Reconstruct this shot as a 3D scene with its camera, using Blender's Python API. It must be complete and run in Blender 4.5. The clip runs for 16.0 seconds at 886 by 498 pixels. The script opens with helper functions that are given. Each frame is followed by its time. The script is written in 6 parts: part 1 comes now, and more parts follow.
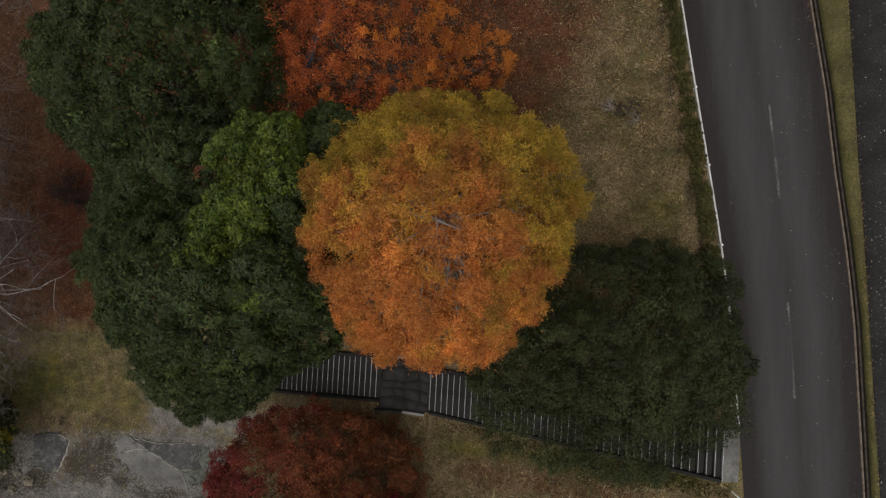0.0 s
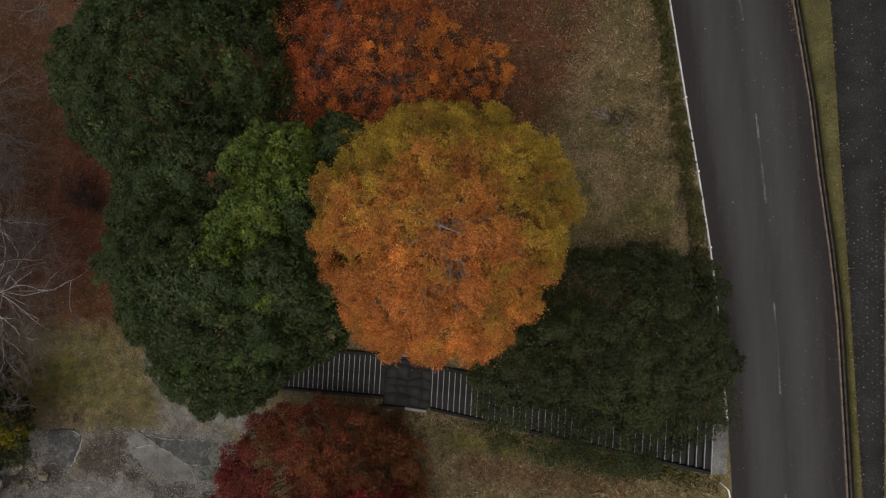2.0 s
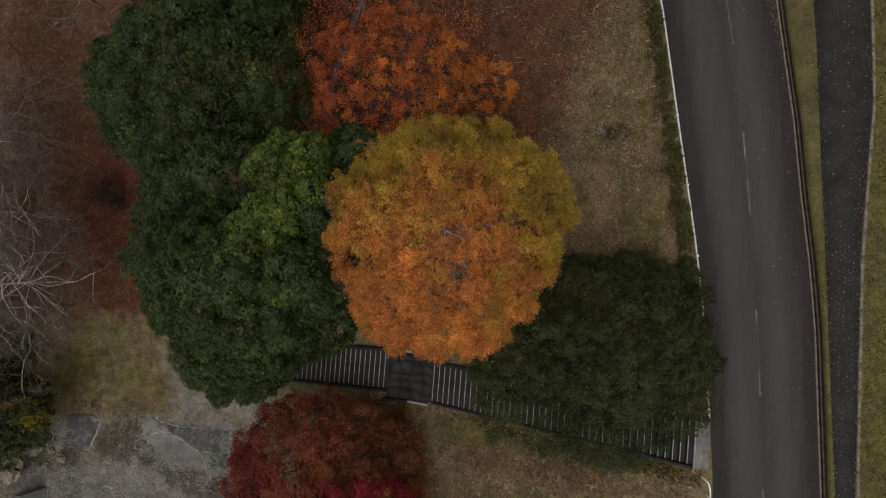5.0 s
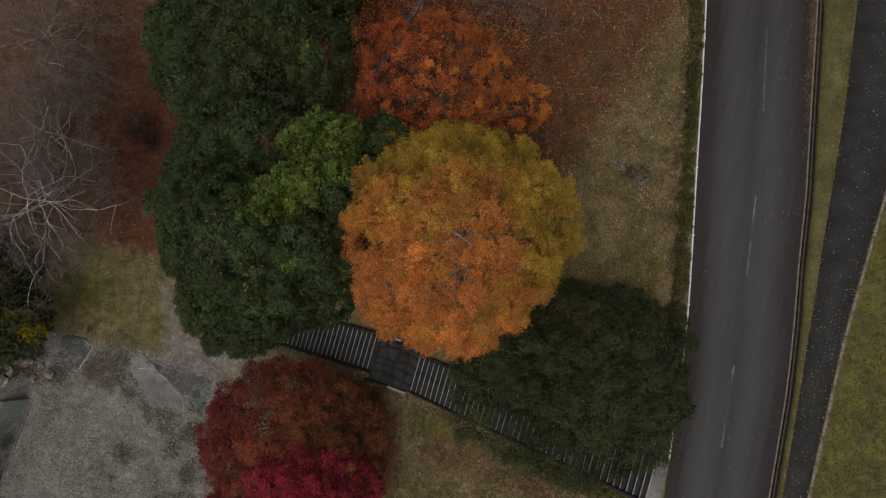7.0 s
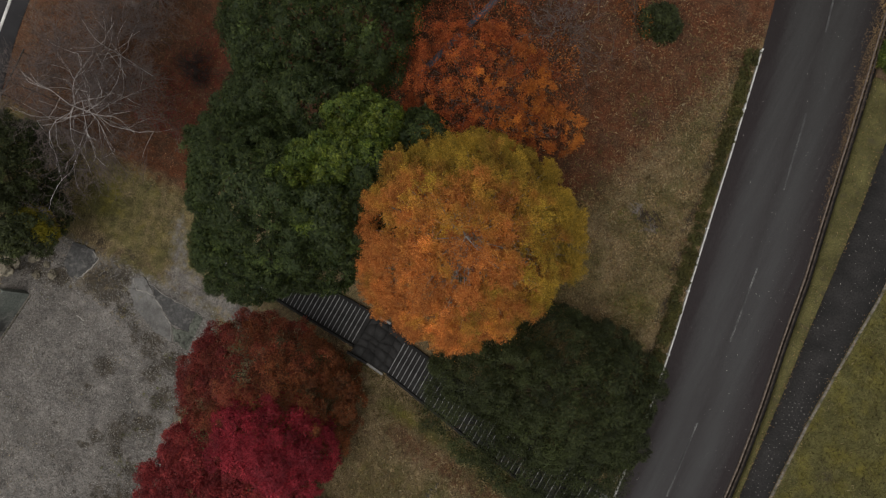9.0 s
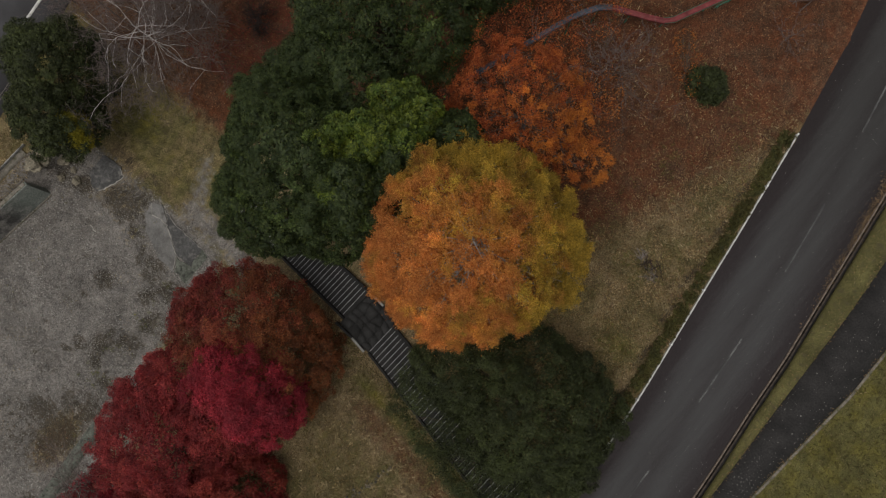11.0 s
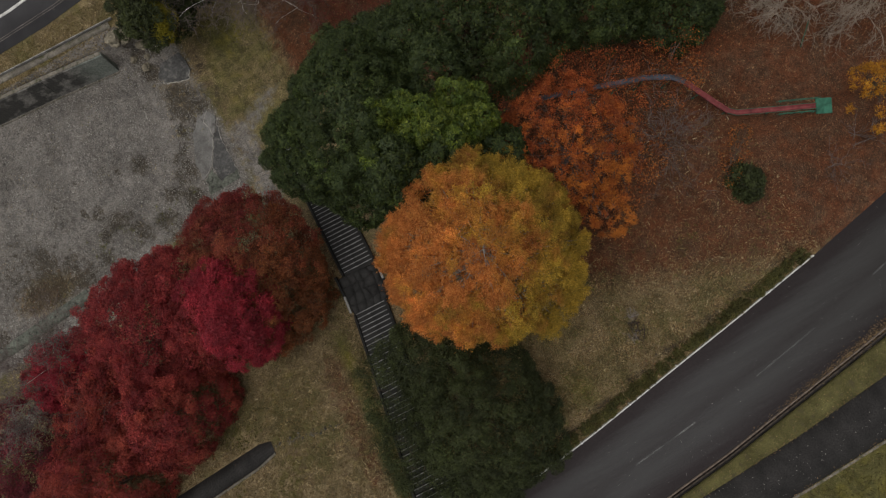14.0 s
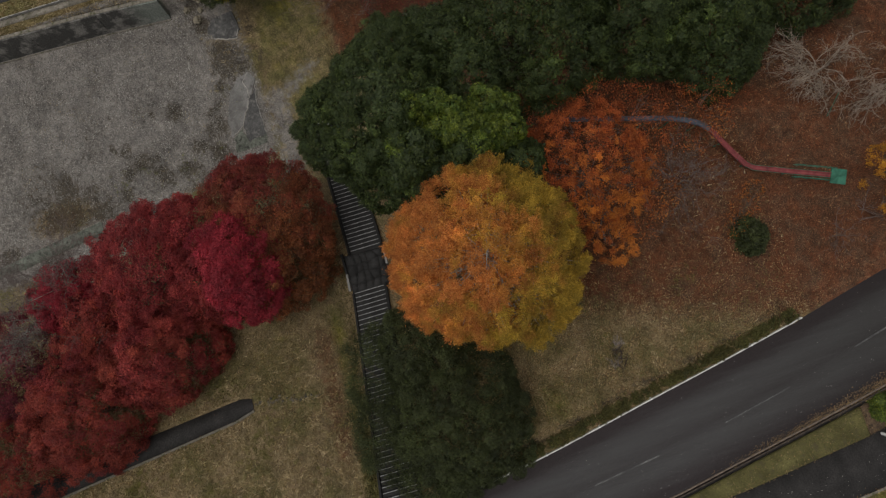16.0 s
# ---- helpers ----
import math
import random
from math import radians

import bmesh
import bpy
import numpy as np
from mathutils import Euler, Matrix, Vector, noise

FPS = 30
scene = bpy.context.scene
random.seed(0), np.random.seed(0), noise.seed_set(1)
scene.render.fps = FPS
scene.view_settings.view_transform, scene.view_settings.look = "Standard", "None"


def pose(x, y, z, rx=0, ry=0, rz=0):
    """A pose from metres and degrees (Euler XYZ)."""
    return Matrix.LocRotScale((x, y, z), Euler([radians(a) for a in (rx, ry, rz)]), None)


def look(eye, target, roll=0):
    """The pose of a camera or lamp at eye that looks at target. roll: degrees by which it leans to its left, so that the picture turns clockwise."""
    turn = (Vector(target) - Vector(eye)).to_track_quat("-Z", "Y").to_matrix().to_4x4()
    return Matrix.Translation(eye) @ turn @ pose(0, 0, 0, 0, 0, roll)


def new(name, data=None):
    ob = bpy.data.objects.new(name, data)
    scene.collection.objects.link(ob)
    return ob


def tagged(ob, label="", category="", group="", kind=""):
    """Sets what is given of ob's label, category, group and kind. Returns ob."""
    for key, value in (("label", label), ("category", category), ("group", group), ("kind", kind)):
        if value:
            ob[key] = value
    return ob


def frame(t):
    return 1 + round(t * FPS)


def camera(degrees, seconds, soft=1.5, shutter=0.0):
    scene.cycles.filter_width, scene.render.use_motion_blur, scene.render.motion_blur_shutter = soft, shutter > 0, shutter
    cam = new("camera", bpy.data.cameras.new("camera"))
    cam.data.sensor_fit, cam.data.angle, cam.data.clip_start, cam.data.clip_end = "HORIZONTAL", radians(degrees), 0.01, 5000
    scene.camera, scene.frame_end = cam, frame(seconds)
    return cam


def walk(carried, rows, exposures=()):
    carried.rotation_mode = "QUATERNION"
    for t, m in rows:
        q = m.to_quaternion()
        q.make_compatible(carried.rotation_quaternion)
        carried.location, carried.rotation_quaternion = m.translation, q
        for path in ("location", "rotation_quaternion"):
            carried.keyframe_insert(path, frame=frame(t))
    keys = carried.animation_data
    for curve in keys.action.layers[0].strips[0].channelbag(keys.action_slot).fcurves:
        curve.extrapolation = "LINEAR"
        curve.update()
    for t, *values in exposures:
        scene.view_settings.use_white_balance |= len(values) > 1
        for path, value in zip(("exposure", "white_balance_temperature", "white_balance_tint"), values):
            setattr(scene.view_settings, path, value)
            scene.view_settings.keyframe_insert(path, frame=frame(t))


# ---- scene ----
EXPOSURE = -0.06
cam = camera(65.0, 16.0, 1.25)
# seconds, place, tilt about the picture axes, turn
PATH = [
    (0.0, 0.001, -0.946, 34.935, 1.236, -0.021, 0.568),
    (0.5, -0.016, -0.948, 35.353, 1.277, -0.015, 0.586),
    (1.0, -0.033, -0.95, 35.77, 1.316, -0.007, 0.595),
    (1.5, -0.049, -0.952, 36.188, 1.355, 0.002, 0.589),
    (2.0, -0.065, -0.954, 36.607, 1.391, 0.014, 0.56),
    (2.5, -0.081, -0.955, 37.026, 1.425, 0.031, 0.508),
    (3.0, -0.095, -0.956, 37.445, 1.455, 0.052, 0.472),
    (3.5, -0.109, -0.957, 37.866, 1.482, 0.079, 0.498),
    (4.0, -0.122, -0.957, 38.287, 1.504, 0.112, 0.634),
    (4.5, -0.134, -0.957, 38.709, 1.52, 0.153, 0.987),
    (5.0, -0.144, -0.956, 39.131, 1.53, 0.201, 1.909),
    (5.5, -0.153, -0.954, 39.551, 1.532, 0.256, 3.785),
    (6.0, -0.161, -0.951, 39.968, 1.525, 0.315, 6.561),
    (6.5, -0.167, -0.948, 40.381, 1.506, 0.379, 9.847),
    (7.0, -0.171, -0.944, 40.788, 1.475, 0.447, 13.299),
    (7.5, -0.173, -0.939, 41.189, 1.432, 0.518, 16.787),
    (8.0, -0.173, -0.933, 41.581, 1.383, 0.591, 20.234),
    (8.5, -0.17, -0.925, 41.964, 1.337, 0.665, 23.591),
    (9.0, -0.166, -0.917, 42.339, 1.301, 0.739, 26.914),
    (9.5, -0.16, -0.908, 42.708, 1.282, 0.812, 30.288),
    (10.0, -0.152, -0.898, 43.073, 1.276, 0.887, 33.767),
    (10.5, -0.142, -0.887, 43.435, 1.279, 0.964, 37.298),
    (11.0, -0.131, -0.875, 43.797, 1.286, 1.047, 40.801),
    (11.5, -0.118, -0.862, 44.161, 1.291, 1.138, 44.223),
    (12.0, -0.104, -0.849, 44.527, 1.29, 1.238, 47.624),
    (12.5, -0.089, -0.836, 44.898, 1.286, 1.343, 51.089),
    (13.0, -0.073, -0.822, 45.273, 1.28, 1.449, 54.598),
    (13.5, -0.056, -0.807, 45.652, 1.277, 1.553, 57.719),
    (14.0, -0.038, -0.792, 46.034, 1.277, 1.649, 60.321),
    (14.5, -0.02, -0.777, 46.418, 1.284, 1.735, 62.549),
    (15.0, -0.001, -0.762, 46.805, 1.296, 1.813, 64.568),
    (15.5, 0.017, -0.746, 47.192, 1.312, 1.884, 67.231),
    (16.0, 0.037, -0.731, 47.58, 1.329, 1.953, 70.808),
]
walk(cam, [(t, pose(x, y, z, rx, ry, rz)) for t, x, y, z, rx, ry, rz in PATH], [(0.0, EXPOSURE), (16.0, EXPOSURE)])

# ---- light: an even, overcast sky ----
world = bpy.data.worlds.new("sky")
scene.world = world
world.use_nodes = True
wn = world.node_tree.nodes
sky = wn.new("ShaderNodeTexSky")
sky.sky_type = "NISHITA"
sky.sun_disc = False
sky.sun_elevation = radians(74)
sky.sun_rotation = radians(201)
grey = wn.new("ShaderNodeHueSaturation")
grey.inputs["Saturation"].default_value = 0.02
world.node_tree.links.new(sky.outputs[0], grey.inputs["Color"])
world.node_tree.links.new(grey.outputs[0], wn["Background"].inputs["Color"])
wn["Background"].inputs["Strength"].default_value = 0.155
sun = new("sun", bpy.data.lights.new("sun", "SUN"))
sun.data.energy, sun.data.angle, sun.data.color = 1.15, radians(35), (1.0, 0.94, 0.875)
sun.matrix_world = look((0, 0, 60), (6, 16, 0))


# ---- materials ----
def base_material(name, rough=0.8):
    m = bpy.data.materials.new(name)
    m.use_nodes = True
    b = m.node_tree.nodes["Principled BSDF"]
    b.inputs["Roughness"].default_value = rough
    b.inputs["Specular IOR Level"].default_value = 0.15
    return m, m.node_tree.nodes, m.node_tree.links, b


def noise_node(n, l, scale, detail=4.0, where=None, rough=0.55):
    t = n.new("ShaderNodeTexNoise")
    t.inputs["Scale"].default_value = scale
    t.inputs["Detail"].default_value = detail
    t.inputs["Roughness"].default_value = rough
    if where is None:
        where = n.new("ShaderNodeTexCoord").outputs["Object"]
    l.new(where, t.inputs["Vector"])
    return t.outputs["Fac"]


def ramp_node(n, l, fac, stops):
    r = n.new("ShaderNodeValToRGB")
    e = r.color_ramp.elements
    while len(e) < len(stops):
        e.new(0.5)
    for item, (p, c) in zip(e, stops):
        item.position, item.color = p, (*c, 1)
    l.new(fac, r.inputs["Fac"])
    return r.outputs["Color"]


def mix_node(n, l, fac, a, b, kind="MIX"):
    m = n.new("ShaderNodeMix")
    m.data_type, m.blend_type = "RGBA", kind
    for value, slot in ((fac, 0), (a, 6), (b, 7)):
        if isinstance(value, (int, float)):
            m.inputs[slot].default_value = value
        elif isinstance(value, tuple):
            m.inputs[slot].default_value = (*value, 1)
        else:
            l.new(value, m.inputs[slot])
    return m.outputs[2]


def map_node(n, l, fac, a, b, c=0.0, d=1.0):
    m = n.new("ShaderNodeMapRange")
    m.inputs[1].default_value, m.inputs[2].default_value = a, b
    m.inputs[3].default_value, m.inputs[4].default_value = c, d
    l.new(fac, m.inputs[0])
    return m.outputs[0]


def bump_node(n, l, b, height, strength, distance):
    k = n.new("ShaderNodeBump")
    k.inputs["Strength"].default_value, k.inputs["Distance"].default_value = strength, distance
    l.new(height, k.inputs["Height"])
    l.new(k.outputs[0], b.inputs["Normal"])


def grained(name, dark, light, scale=30.0, big=0.6, rough=0.85, bump=0.3, spread=0.5, stain=None):
    """A rough surface with fine grain and broad stains."""
    m, n, l, b = base_material(name, rough)
    fine, broad = noise_node(n, l, scale, 6), noise_node(n, l, big, 4)
    col = ramp_node(n, l, fine, [(0.5 - spread / 2, dark), (0.5 + spread / 2, light)])
    tone = ramp_node(n, l, broad, [(0.3, (0.62, 0.62, 0.62)), (0.7, (1.25, 1.25, 1.25))])
    col = mix_node(n, l, 1.0, col, tone, "MULTIPLY")
    if stain:
        spots = map_node(n, l, noise_node(n, l, big * 3.1, 5), 0.52, 0.68)
        col = mix_node(n, l, spots, col, stain)
    l.new(col, b.inputs["Base Color"])
    bump_node(n, l, b, fine, bump, 0.02)
    return m


def leafy(name, stops, other=None, region=0.25, cut=(0.45, 0.6), gloss=0.6, flip=None, clump=1.1, clumped=0.0, sheen=0.3, thin=0.4, young=1.3):
    """Leaves: each has its own tone, and so has each clump; other tints whole regions of the crown."""
    m, n, l, b = base_material(name, gloss)
    b.inputs["Specular IOR Level"].default_value = sheen
    g = n.new("ShaderNodeNewGeometry")
    own = n.new("ShaderNodeAttribute")
    own.attribute_name = "clump_tone"
    col = ramp_node(n, l, g.outputs["Random Per Island"], stops)

    def plus(a, k, c):
        q = n.new("ShaderNodeMath")
        q.operation = "MULTIPLY_ADD"
        l.new(a, q.inputs[0])
        q.inputs[1].default_value = k
        l.new(c, q.inputs[2])
        return q.outputs[0]

    if other:
        second = ramp_node(n, l, g.outputs["Random Per Island"], other)
        where = noise_node(n, l, region, 3)
        if clumped:
            where = plus(own.outputs["Fac"], clumped, where)
        if flip:
            sep = n.new("ShaderNodeSeparateXYZ")
            l.new(n.new("ShaderNodeTexCoord").outputs["Object"], sep.inputs[0])
            for axis, k in zip(flip[::2], flip[1::2]):
                where = plus(sep.outputs[axis], k, where)
        col = mix_node(n, l, map_node(n, l, where, *cut), col, second)
    tone = ramp_node(n, l, noise_node(n, l, clump, 3), [(0.3, (0.62, 0.63, 0.62)), (0.7, (1.36, 1.34, 1.28))])
    col = mix_node(n, l, 1.0, col, tone, "MULTIPLY")
    if clumped:
        each = ramp_node(n, l, own.outputs["Fac"], [(0.0, (0.72, 0.72, 0.72)), (0.86, (1.2, 1.2, 1.2)), (1.0, (young, young, 0.6 + 0.5 * young))])
        col = mix_node(n, l, 1.0, col, each, "MULTIPLY")
    l.new(col, b.inputs["Base Color"])
    tr = n.new("ShaderNodeBsdfTranslucent")
    l.new(col, tr.inputs["Color"])
    mx = n.new("ShaderNodeMixShader")
    mx.inputs[0].default_value = thin
    l.new(b.outputs[0], mx.inputs[1])
    l.new(tr.outputs[0], mx.inputs[2])
    l.new(mx.outputs[0], n["Material Output"].inputs["Surface"])
    return m


def worn_paint():
    """Old road paint, rubbed through to the asphalt in many places."""
    m, n, l, b = base_material("road_paint", 0.8)
    fine, broad = noise_node(n, l, 16, 6, None, 0.7), noise_node(n, l, 0.5, 3)
    paint = ramp_node(n, l, noise_node(n, l, 40, 3), [(0.3, (0.12, 0.12, 0.117)), (0.7, (0.27, 0.27, 0.26))])
    f = n.new("ShaderNodeMath")
    f.operation = "MULTIPLY_ADD"
    l.new(broad, f.inputs[0])
    f.inputs[1].default_value = 0.5
    l.new(fine, f.inputs[2])
    l.new(mix_node(n, l, map_node(n, l, f.outputs[0], 0.76, 0.94), (0.048, 0.047, 0.047), paint), b.inputs["Base Color"])
    return m


def wall_material():
    """Old concrete with large dark damp blotches and a green bloom at its north end."""
    m, n, l, b = base_material("stained_wall_concrete", 0.9)
    pos = n.new("ShaderNodeNewGeometry").outputs["Position"]
    fine = noise_node(n, l, 9, 8, pos, 0.75)
    pale = ramp_node(n, l, fine, [(0.35, (0.09, 0.086, 0.078)), (0.65, (0.27, 0.258, 0.238))])
    damp = ramp_node(n, l, fine, [(0.35, (0.032, 0.031, 0.029)), (0.65, (0.085, 0.083, 0.078))])
    col = mix_node(n, l, map_node(n, l, noise_node(n, l, 0.8, 9, pos, 0.62), 0.4, 0.52), pale, damp)
    sep = n.new("ShaderNodeSeparateXYZ")
    l.new(pos, sep.inputs[0])
    green = ramp_node(n, l, fine, [(0.35, (0.13, 0.15, 0.13)), (0.65, (0.36, 0.4, 0.355))])
    col = mix_node(n, l, map_node(n, l, sep.outputs["Y"], -22.3, -20.2, 0.0, 0.6), col, green)
    l.new(col, b.inputs["Base Color"])
    bump_node(n, l, b, fine, 0.4, 0.03)
    return m


ASPHALT = grained("asphalt", (0.035, 0.034, 0.036), (0.06, 0.058, 0.06), 60, 0.25, 0.8, 0.25)
PATH_BLACK = grained("black_path", (0.006, 0.0055, 0.0055), (0.042, 0.039, 0.037), 11, 0.8, 0.75, 0.4)
CONCRETE = grained("concrete", (0.22, 0.21, 0.2), (0.36, 0.35, 0.33), 18, 0.7, 0.9, 0.3, 0.6, (0.13, 0.13, 0.115))
KERB = grained("kerb_concrete", (0.42, 0.41, 0.39), (0.62, 0.61, 0.58), 25, 1.2, 0.85, 0.2, 0.6)
KERB_BROWN = grained("worn_kerb", (0.05, 0.039, 0.031), (0.23, 0.18, 0.145), 11, 1.5, 0.9, 0.3, 0.6)
KERB_DARK = grained("dirty_gutter", (0.018, 0.014, 0.012), (0.085, 0.066, 0.053), 9, 1.5, 0.9, 0.3, 0.6)
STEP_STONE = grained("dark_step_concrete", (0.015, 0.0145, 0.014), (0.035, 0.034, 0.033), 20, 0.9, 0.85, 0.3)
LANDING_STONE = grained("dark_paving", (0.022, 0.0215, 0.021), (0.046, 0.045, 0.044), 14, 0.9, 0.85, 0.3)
NOSING = grained("pale_nosing", (0.2, 0.2, 0.2), (0.4, 0.4, 0.4), 12, 2.0, 0.8, 0.1, 0.5)
TAN_STONE = grained("tan_stone", (0.09, 0.078, 0.055), (0.3, 0.265, 0.2), 5, 1.2, 0.95, 0.4, 0.5, (0.05, 0.045, 0.035))
LEAFY_SOIL = grained("leafy_soil", (0.035, 0.024, 0.016), (0.15, 0.1, 0.062), 9, 1.2, 0.95, 0.4, 0.5, (0.03, 0.024, 0.018))
WHITE_PAINT = worn_paint()
WALL_DARK = wall_material()
EDGING = grained("worn_edging", (0.085, 0.076, 0.062), (0.24, 0.215, 0.18), 7, 1.0, 0.9, 0.4, 0.5, (0.06, 0.06, 0.03))
SLAB_DARK = grained("dark_slab", (0.045, 0.044, 0.043), (0.1, 0.098, 0.095), 8, 0.9, 0.85, 0.3, 0.5, (0.14, 0.135, 0.125))
SLAB_PALE = grained("pale_slab", (0.1, 0.096, 0.091), (0.2, 0.193, 0.182), 9, 0.5, 0.9, 0.3, 0.6, (0.085, 0.08, 0.074))
MORTAR = grained("pale_mortar", (0.24, 0.225, 0.2), (0.42, 0.4, 0.365), 12, 1.5, 0.9, 0.3, 0.5)
MOSSY = grained("mossy_concrete", (0.05, 0.052, 0.042), (0.17, 0.18, 0.15), 6, 0.8, 0.9, 0.3, 0.5, (0.03, 0.03, 0.026))
BARK = grained("bark", (0.05, 0.035, 0.025), (0.16, 0.12, 0.09), 9, 1.5, 0.9, 0.5, 0.5)
BARK_PALE = grained("pale_bark", (0.28, 0.25, 0.23), (0.56, 0.52, 0.49), 7, 1.0, 0.85, 0.3, 0.5)
TWIG_PALE = grained("pale_twigs", (0.15, 0.135, 0.125), (0.33, 0.3, 0.28), 7, 1.0, 0.85, 0.3, 0.5)
TWIG_GREY = grained("grey_twigs", (0.12, 0.1, 0.09), (0.26, 0.23, 0.21), 7, 1.0, 0.85, 0.3, 0.5)
BARK_WHITE = grained("white_bark", (0.42, 0.39, 0.37), (0.74, 0.7, 0.67), 7, 1.0, 0.85, 0.3, 0.5)
BARK_TAN = grained("tan_bark", (0.19, 0.15, 0.115), (0.36, 0.3, 0.245), 7, 1.0, 0.85, 0.3, 0.5)
BARK_BLACK = grained("dark_bark", (0.02, 0.014, 0.012), (0.06, 0.045, 0.04), 7, 1.0, 0.85, 0.3, 0.5)
TWIG_DARK = grained("brown_twigs", (0.065, 0.05, 0.045), (0.2, 0.162, 0.148), 5, 1.0, 0.85, 0.3, 0.5)
RED_STEEL = grained("faded_red_paint", (0.14, 0.03, 0.033), (0.23, 0.062, 0.062), 6, 2.0, 0.55, 0.05)
BLUE_STEEL = grained("faded_blue_paint", (0.055, 0.062, 0.08), (0.1, 0.108, 0.13), 6, 2.0, 0.55, 0.05)
GREEN_STEEL = grained("green_paint", (0.02, 0.085, 0.055), (0.045, 0.15, 0.1), 6, 2.0, 0.55, 0.05)
VERGE = grained("verge_grass", (0.036, 0.034, 0.012), (0.15, 0.134, 0.052), 18, 0.7, 0.95, 0.6, 0.5, (0.07, 0.06, 0.03))
WHITE_PLASTIC = grained("white_plastic", (0.7, 0.7, 0.68), (0.82, 0.82, 0.8), 10, 2, 0.5, 0.0)
SCRAP = grained("pale_scraps", (0.4, 0.38, 0.34), (0.7, 0.68, 0.62), 3, 0.7, 0.8, 0.0)
PEBBLE = leafy("pebble_stone", [(0.0, (0.05, 0.047, 0.044)), (0.5, (0.17, 0.165, 0.158)), (1.0, (0.4, 0.39, 0.37))], None, gloss=0.9)
DARK_METAL = grained("dark_pipe", (0.03, 0.03, 0.03), (0.06, 0.06, 0.06), 9, 2, 0.6, 0.1)

RUST = [(0.0, (0.17, 0.038, 0.015)), (0.5, (0.35, 0.084, 0.025)), (1.0, (0.52, 0.155, 0.042))]
LEAF_CEDAR = leafy("rust_needles", [(0.0, (0.28, 0.085, 0.02)), (0.5, (0.5, 0.172, 0.04)), (1.0, (0.67, 0.29, 0.08))],
                   [(0.0, (0.16, 0.118, 0.016)), (0.5, (0.34, 0.225, 0.028)), (1.0, (0.53, 0.335, 0.05))], 0.5, (0.2, 0.56), 0.75, ("Y", 0.068, "X", 0.02, "Z", -0.03), 0.9, 0.32)
LEAF_DARK = leafy("dark_green_leaves", [(0.0, (0.018, 0.032, 0.009)), (0.6, (0.037, 0.056, 0.015)), (1.0, (0.102, 0.126, 0.028))],
                  [(0.0, (0.014, 0.0235, 0.0105)), (1.0, (0.045, 0.06, 0.021))], 0.25, (0.5, 1.0), 0.5, None, 0.5, 0.5, 0.2, 0.26, 2.3)
LEAF_LIGHT = leafy("light_green_leaves", [(0.0, (0.02, 0.04, 0.006)), (0.5, (0.072, 0.102, 0.011)), (1.0, (0.18, 0.208, 0.025))],
                   [(0.0, (0.02, 0.038, 0.01)), (1.0, (0.075, 0.112, 0.02))], 0.5, (0.6, 1.05), 0.5, None, 0.9, 0.5, 0.25, 0.2)
LEAF_OAK = leafy("dull_green_leaves", [(0.0, (0.017, 0.0225, 0.0075)), (0.6, (0.031, 0.039, 0.0125)), (1.0, (0.062, 0.073, 0.023))], None, gloss=0.55, clumped=0.5, clump=0.6, sheen=0.2, thin=0.15)
LEAF_BEECH = leafy("russet_leaves", RUST, [(0.0, (0.32, 0.095, 0.017)), (1.0, (0.56, 0.21, 0.036))], 0.35, (0.5, 0.85), 0.7, ("X", 0.045), 1.0, 0.4)
LEAF_BROWNRED = leafy("brown_red_leaves", [(0.0, (0.095, 0.033, 0.015)), (0.6, (0.21, 0.07, 0.026)), (1.0, (0.33, 0.128, 0.045))],
                      [(0.0, (0.09, 0.014, 0.016)), (1.0, (0.26, 0.036, 0.034))], 0.3, (1.05, 1.6), 0.7, ("X", -0.06), 0.8, 0.4)
LEAF_CRIMSON = leafy("crimson_leaves", [(0.0, (0.14, 0.012, 0.021)), (0.6, (0.29, 0.022, 0.039)), (1.0, (0.42, 0.044, 0.062))], None, gloss=0.65, clumped=0.5, clump=0.8)
LEAF_RED = leafy("red_leaves", [(0.0, (0.11, 0.014, 0.018)), (0.6, (0.265, 0.03, 0.036)), (1.0, (0.39, 0.066, 0.056))],
                 [(0.0, (0.11, 0.02, 0.016)), (1.0, (0.32, 0.06, 0.038))], 0.3, (0.84, 1.2), 0.65, ("X", 0.03, "Y", -0.012), 0.8, 0.5)
LEAF_PURPLE = leafy("dark_wine_leaves", [(0.0, (0.07, 0.013, 0.022)), (0.6, (0.16, 0.026, 0.04)), (1.0, (0.26, 0.042, 0.056))], None, gloss=0.65, clumped=0.5)
LEAF_YELLOW = leafy("yellow_orange_leaves", [(0.0, (0.3, 0.11, 0.01)), (0.6, (0.46, 0.21, 0.015)), (1.0, (0.55, 0.31, 0.03))], None, gloss=0.7)
LEAF_YELLOW_GREEN = leafy("yellow_green_leaves", [(0.0, (0.12, 0.11, 0.01)), (0.6, (0.25, 0.22, 0.015)), (1.0, (0.36, 0.3, 0.03))], None, gloss=0.7)
LEAF_HEDGE = leafy("hedge_leaves", [(0.0, (0.04, 0.042, 0.012)), (0.6, (0.08, 0.077, 0.022)), (1.0, (0.15, 0.138, 0.042))],
                   [(0.0, (0.05, 0.045, 0.012)), (1.0, (0.1, 0.09, 0.025))], 0.5, (0.5, 0.62), 0.6)
LEAF_FALLEN = leafy("fallen_leaves", [(0.0, (0.032, 0.015, 0.009)), (0.5, (0.082, 0.032, 0.016)), (0.88, (0.17, 0.07, 0.03)), (1.0, (0.4, 0.25, 0.13))], None, gloss=0.8)
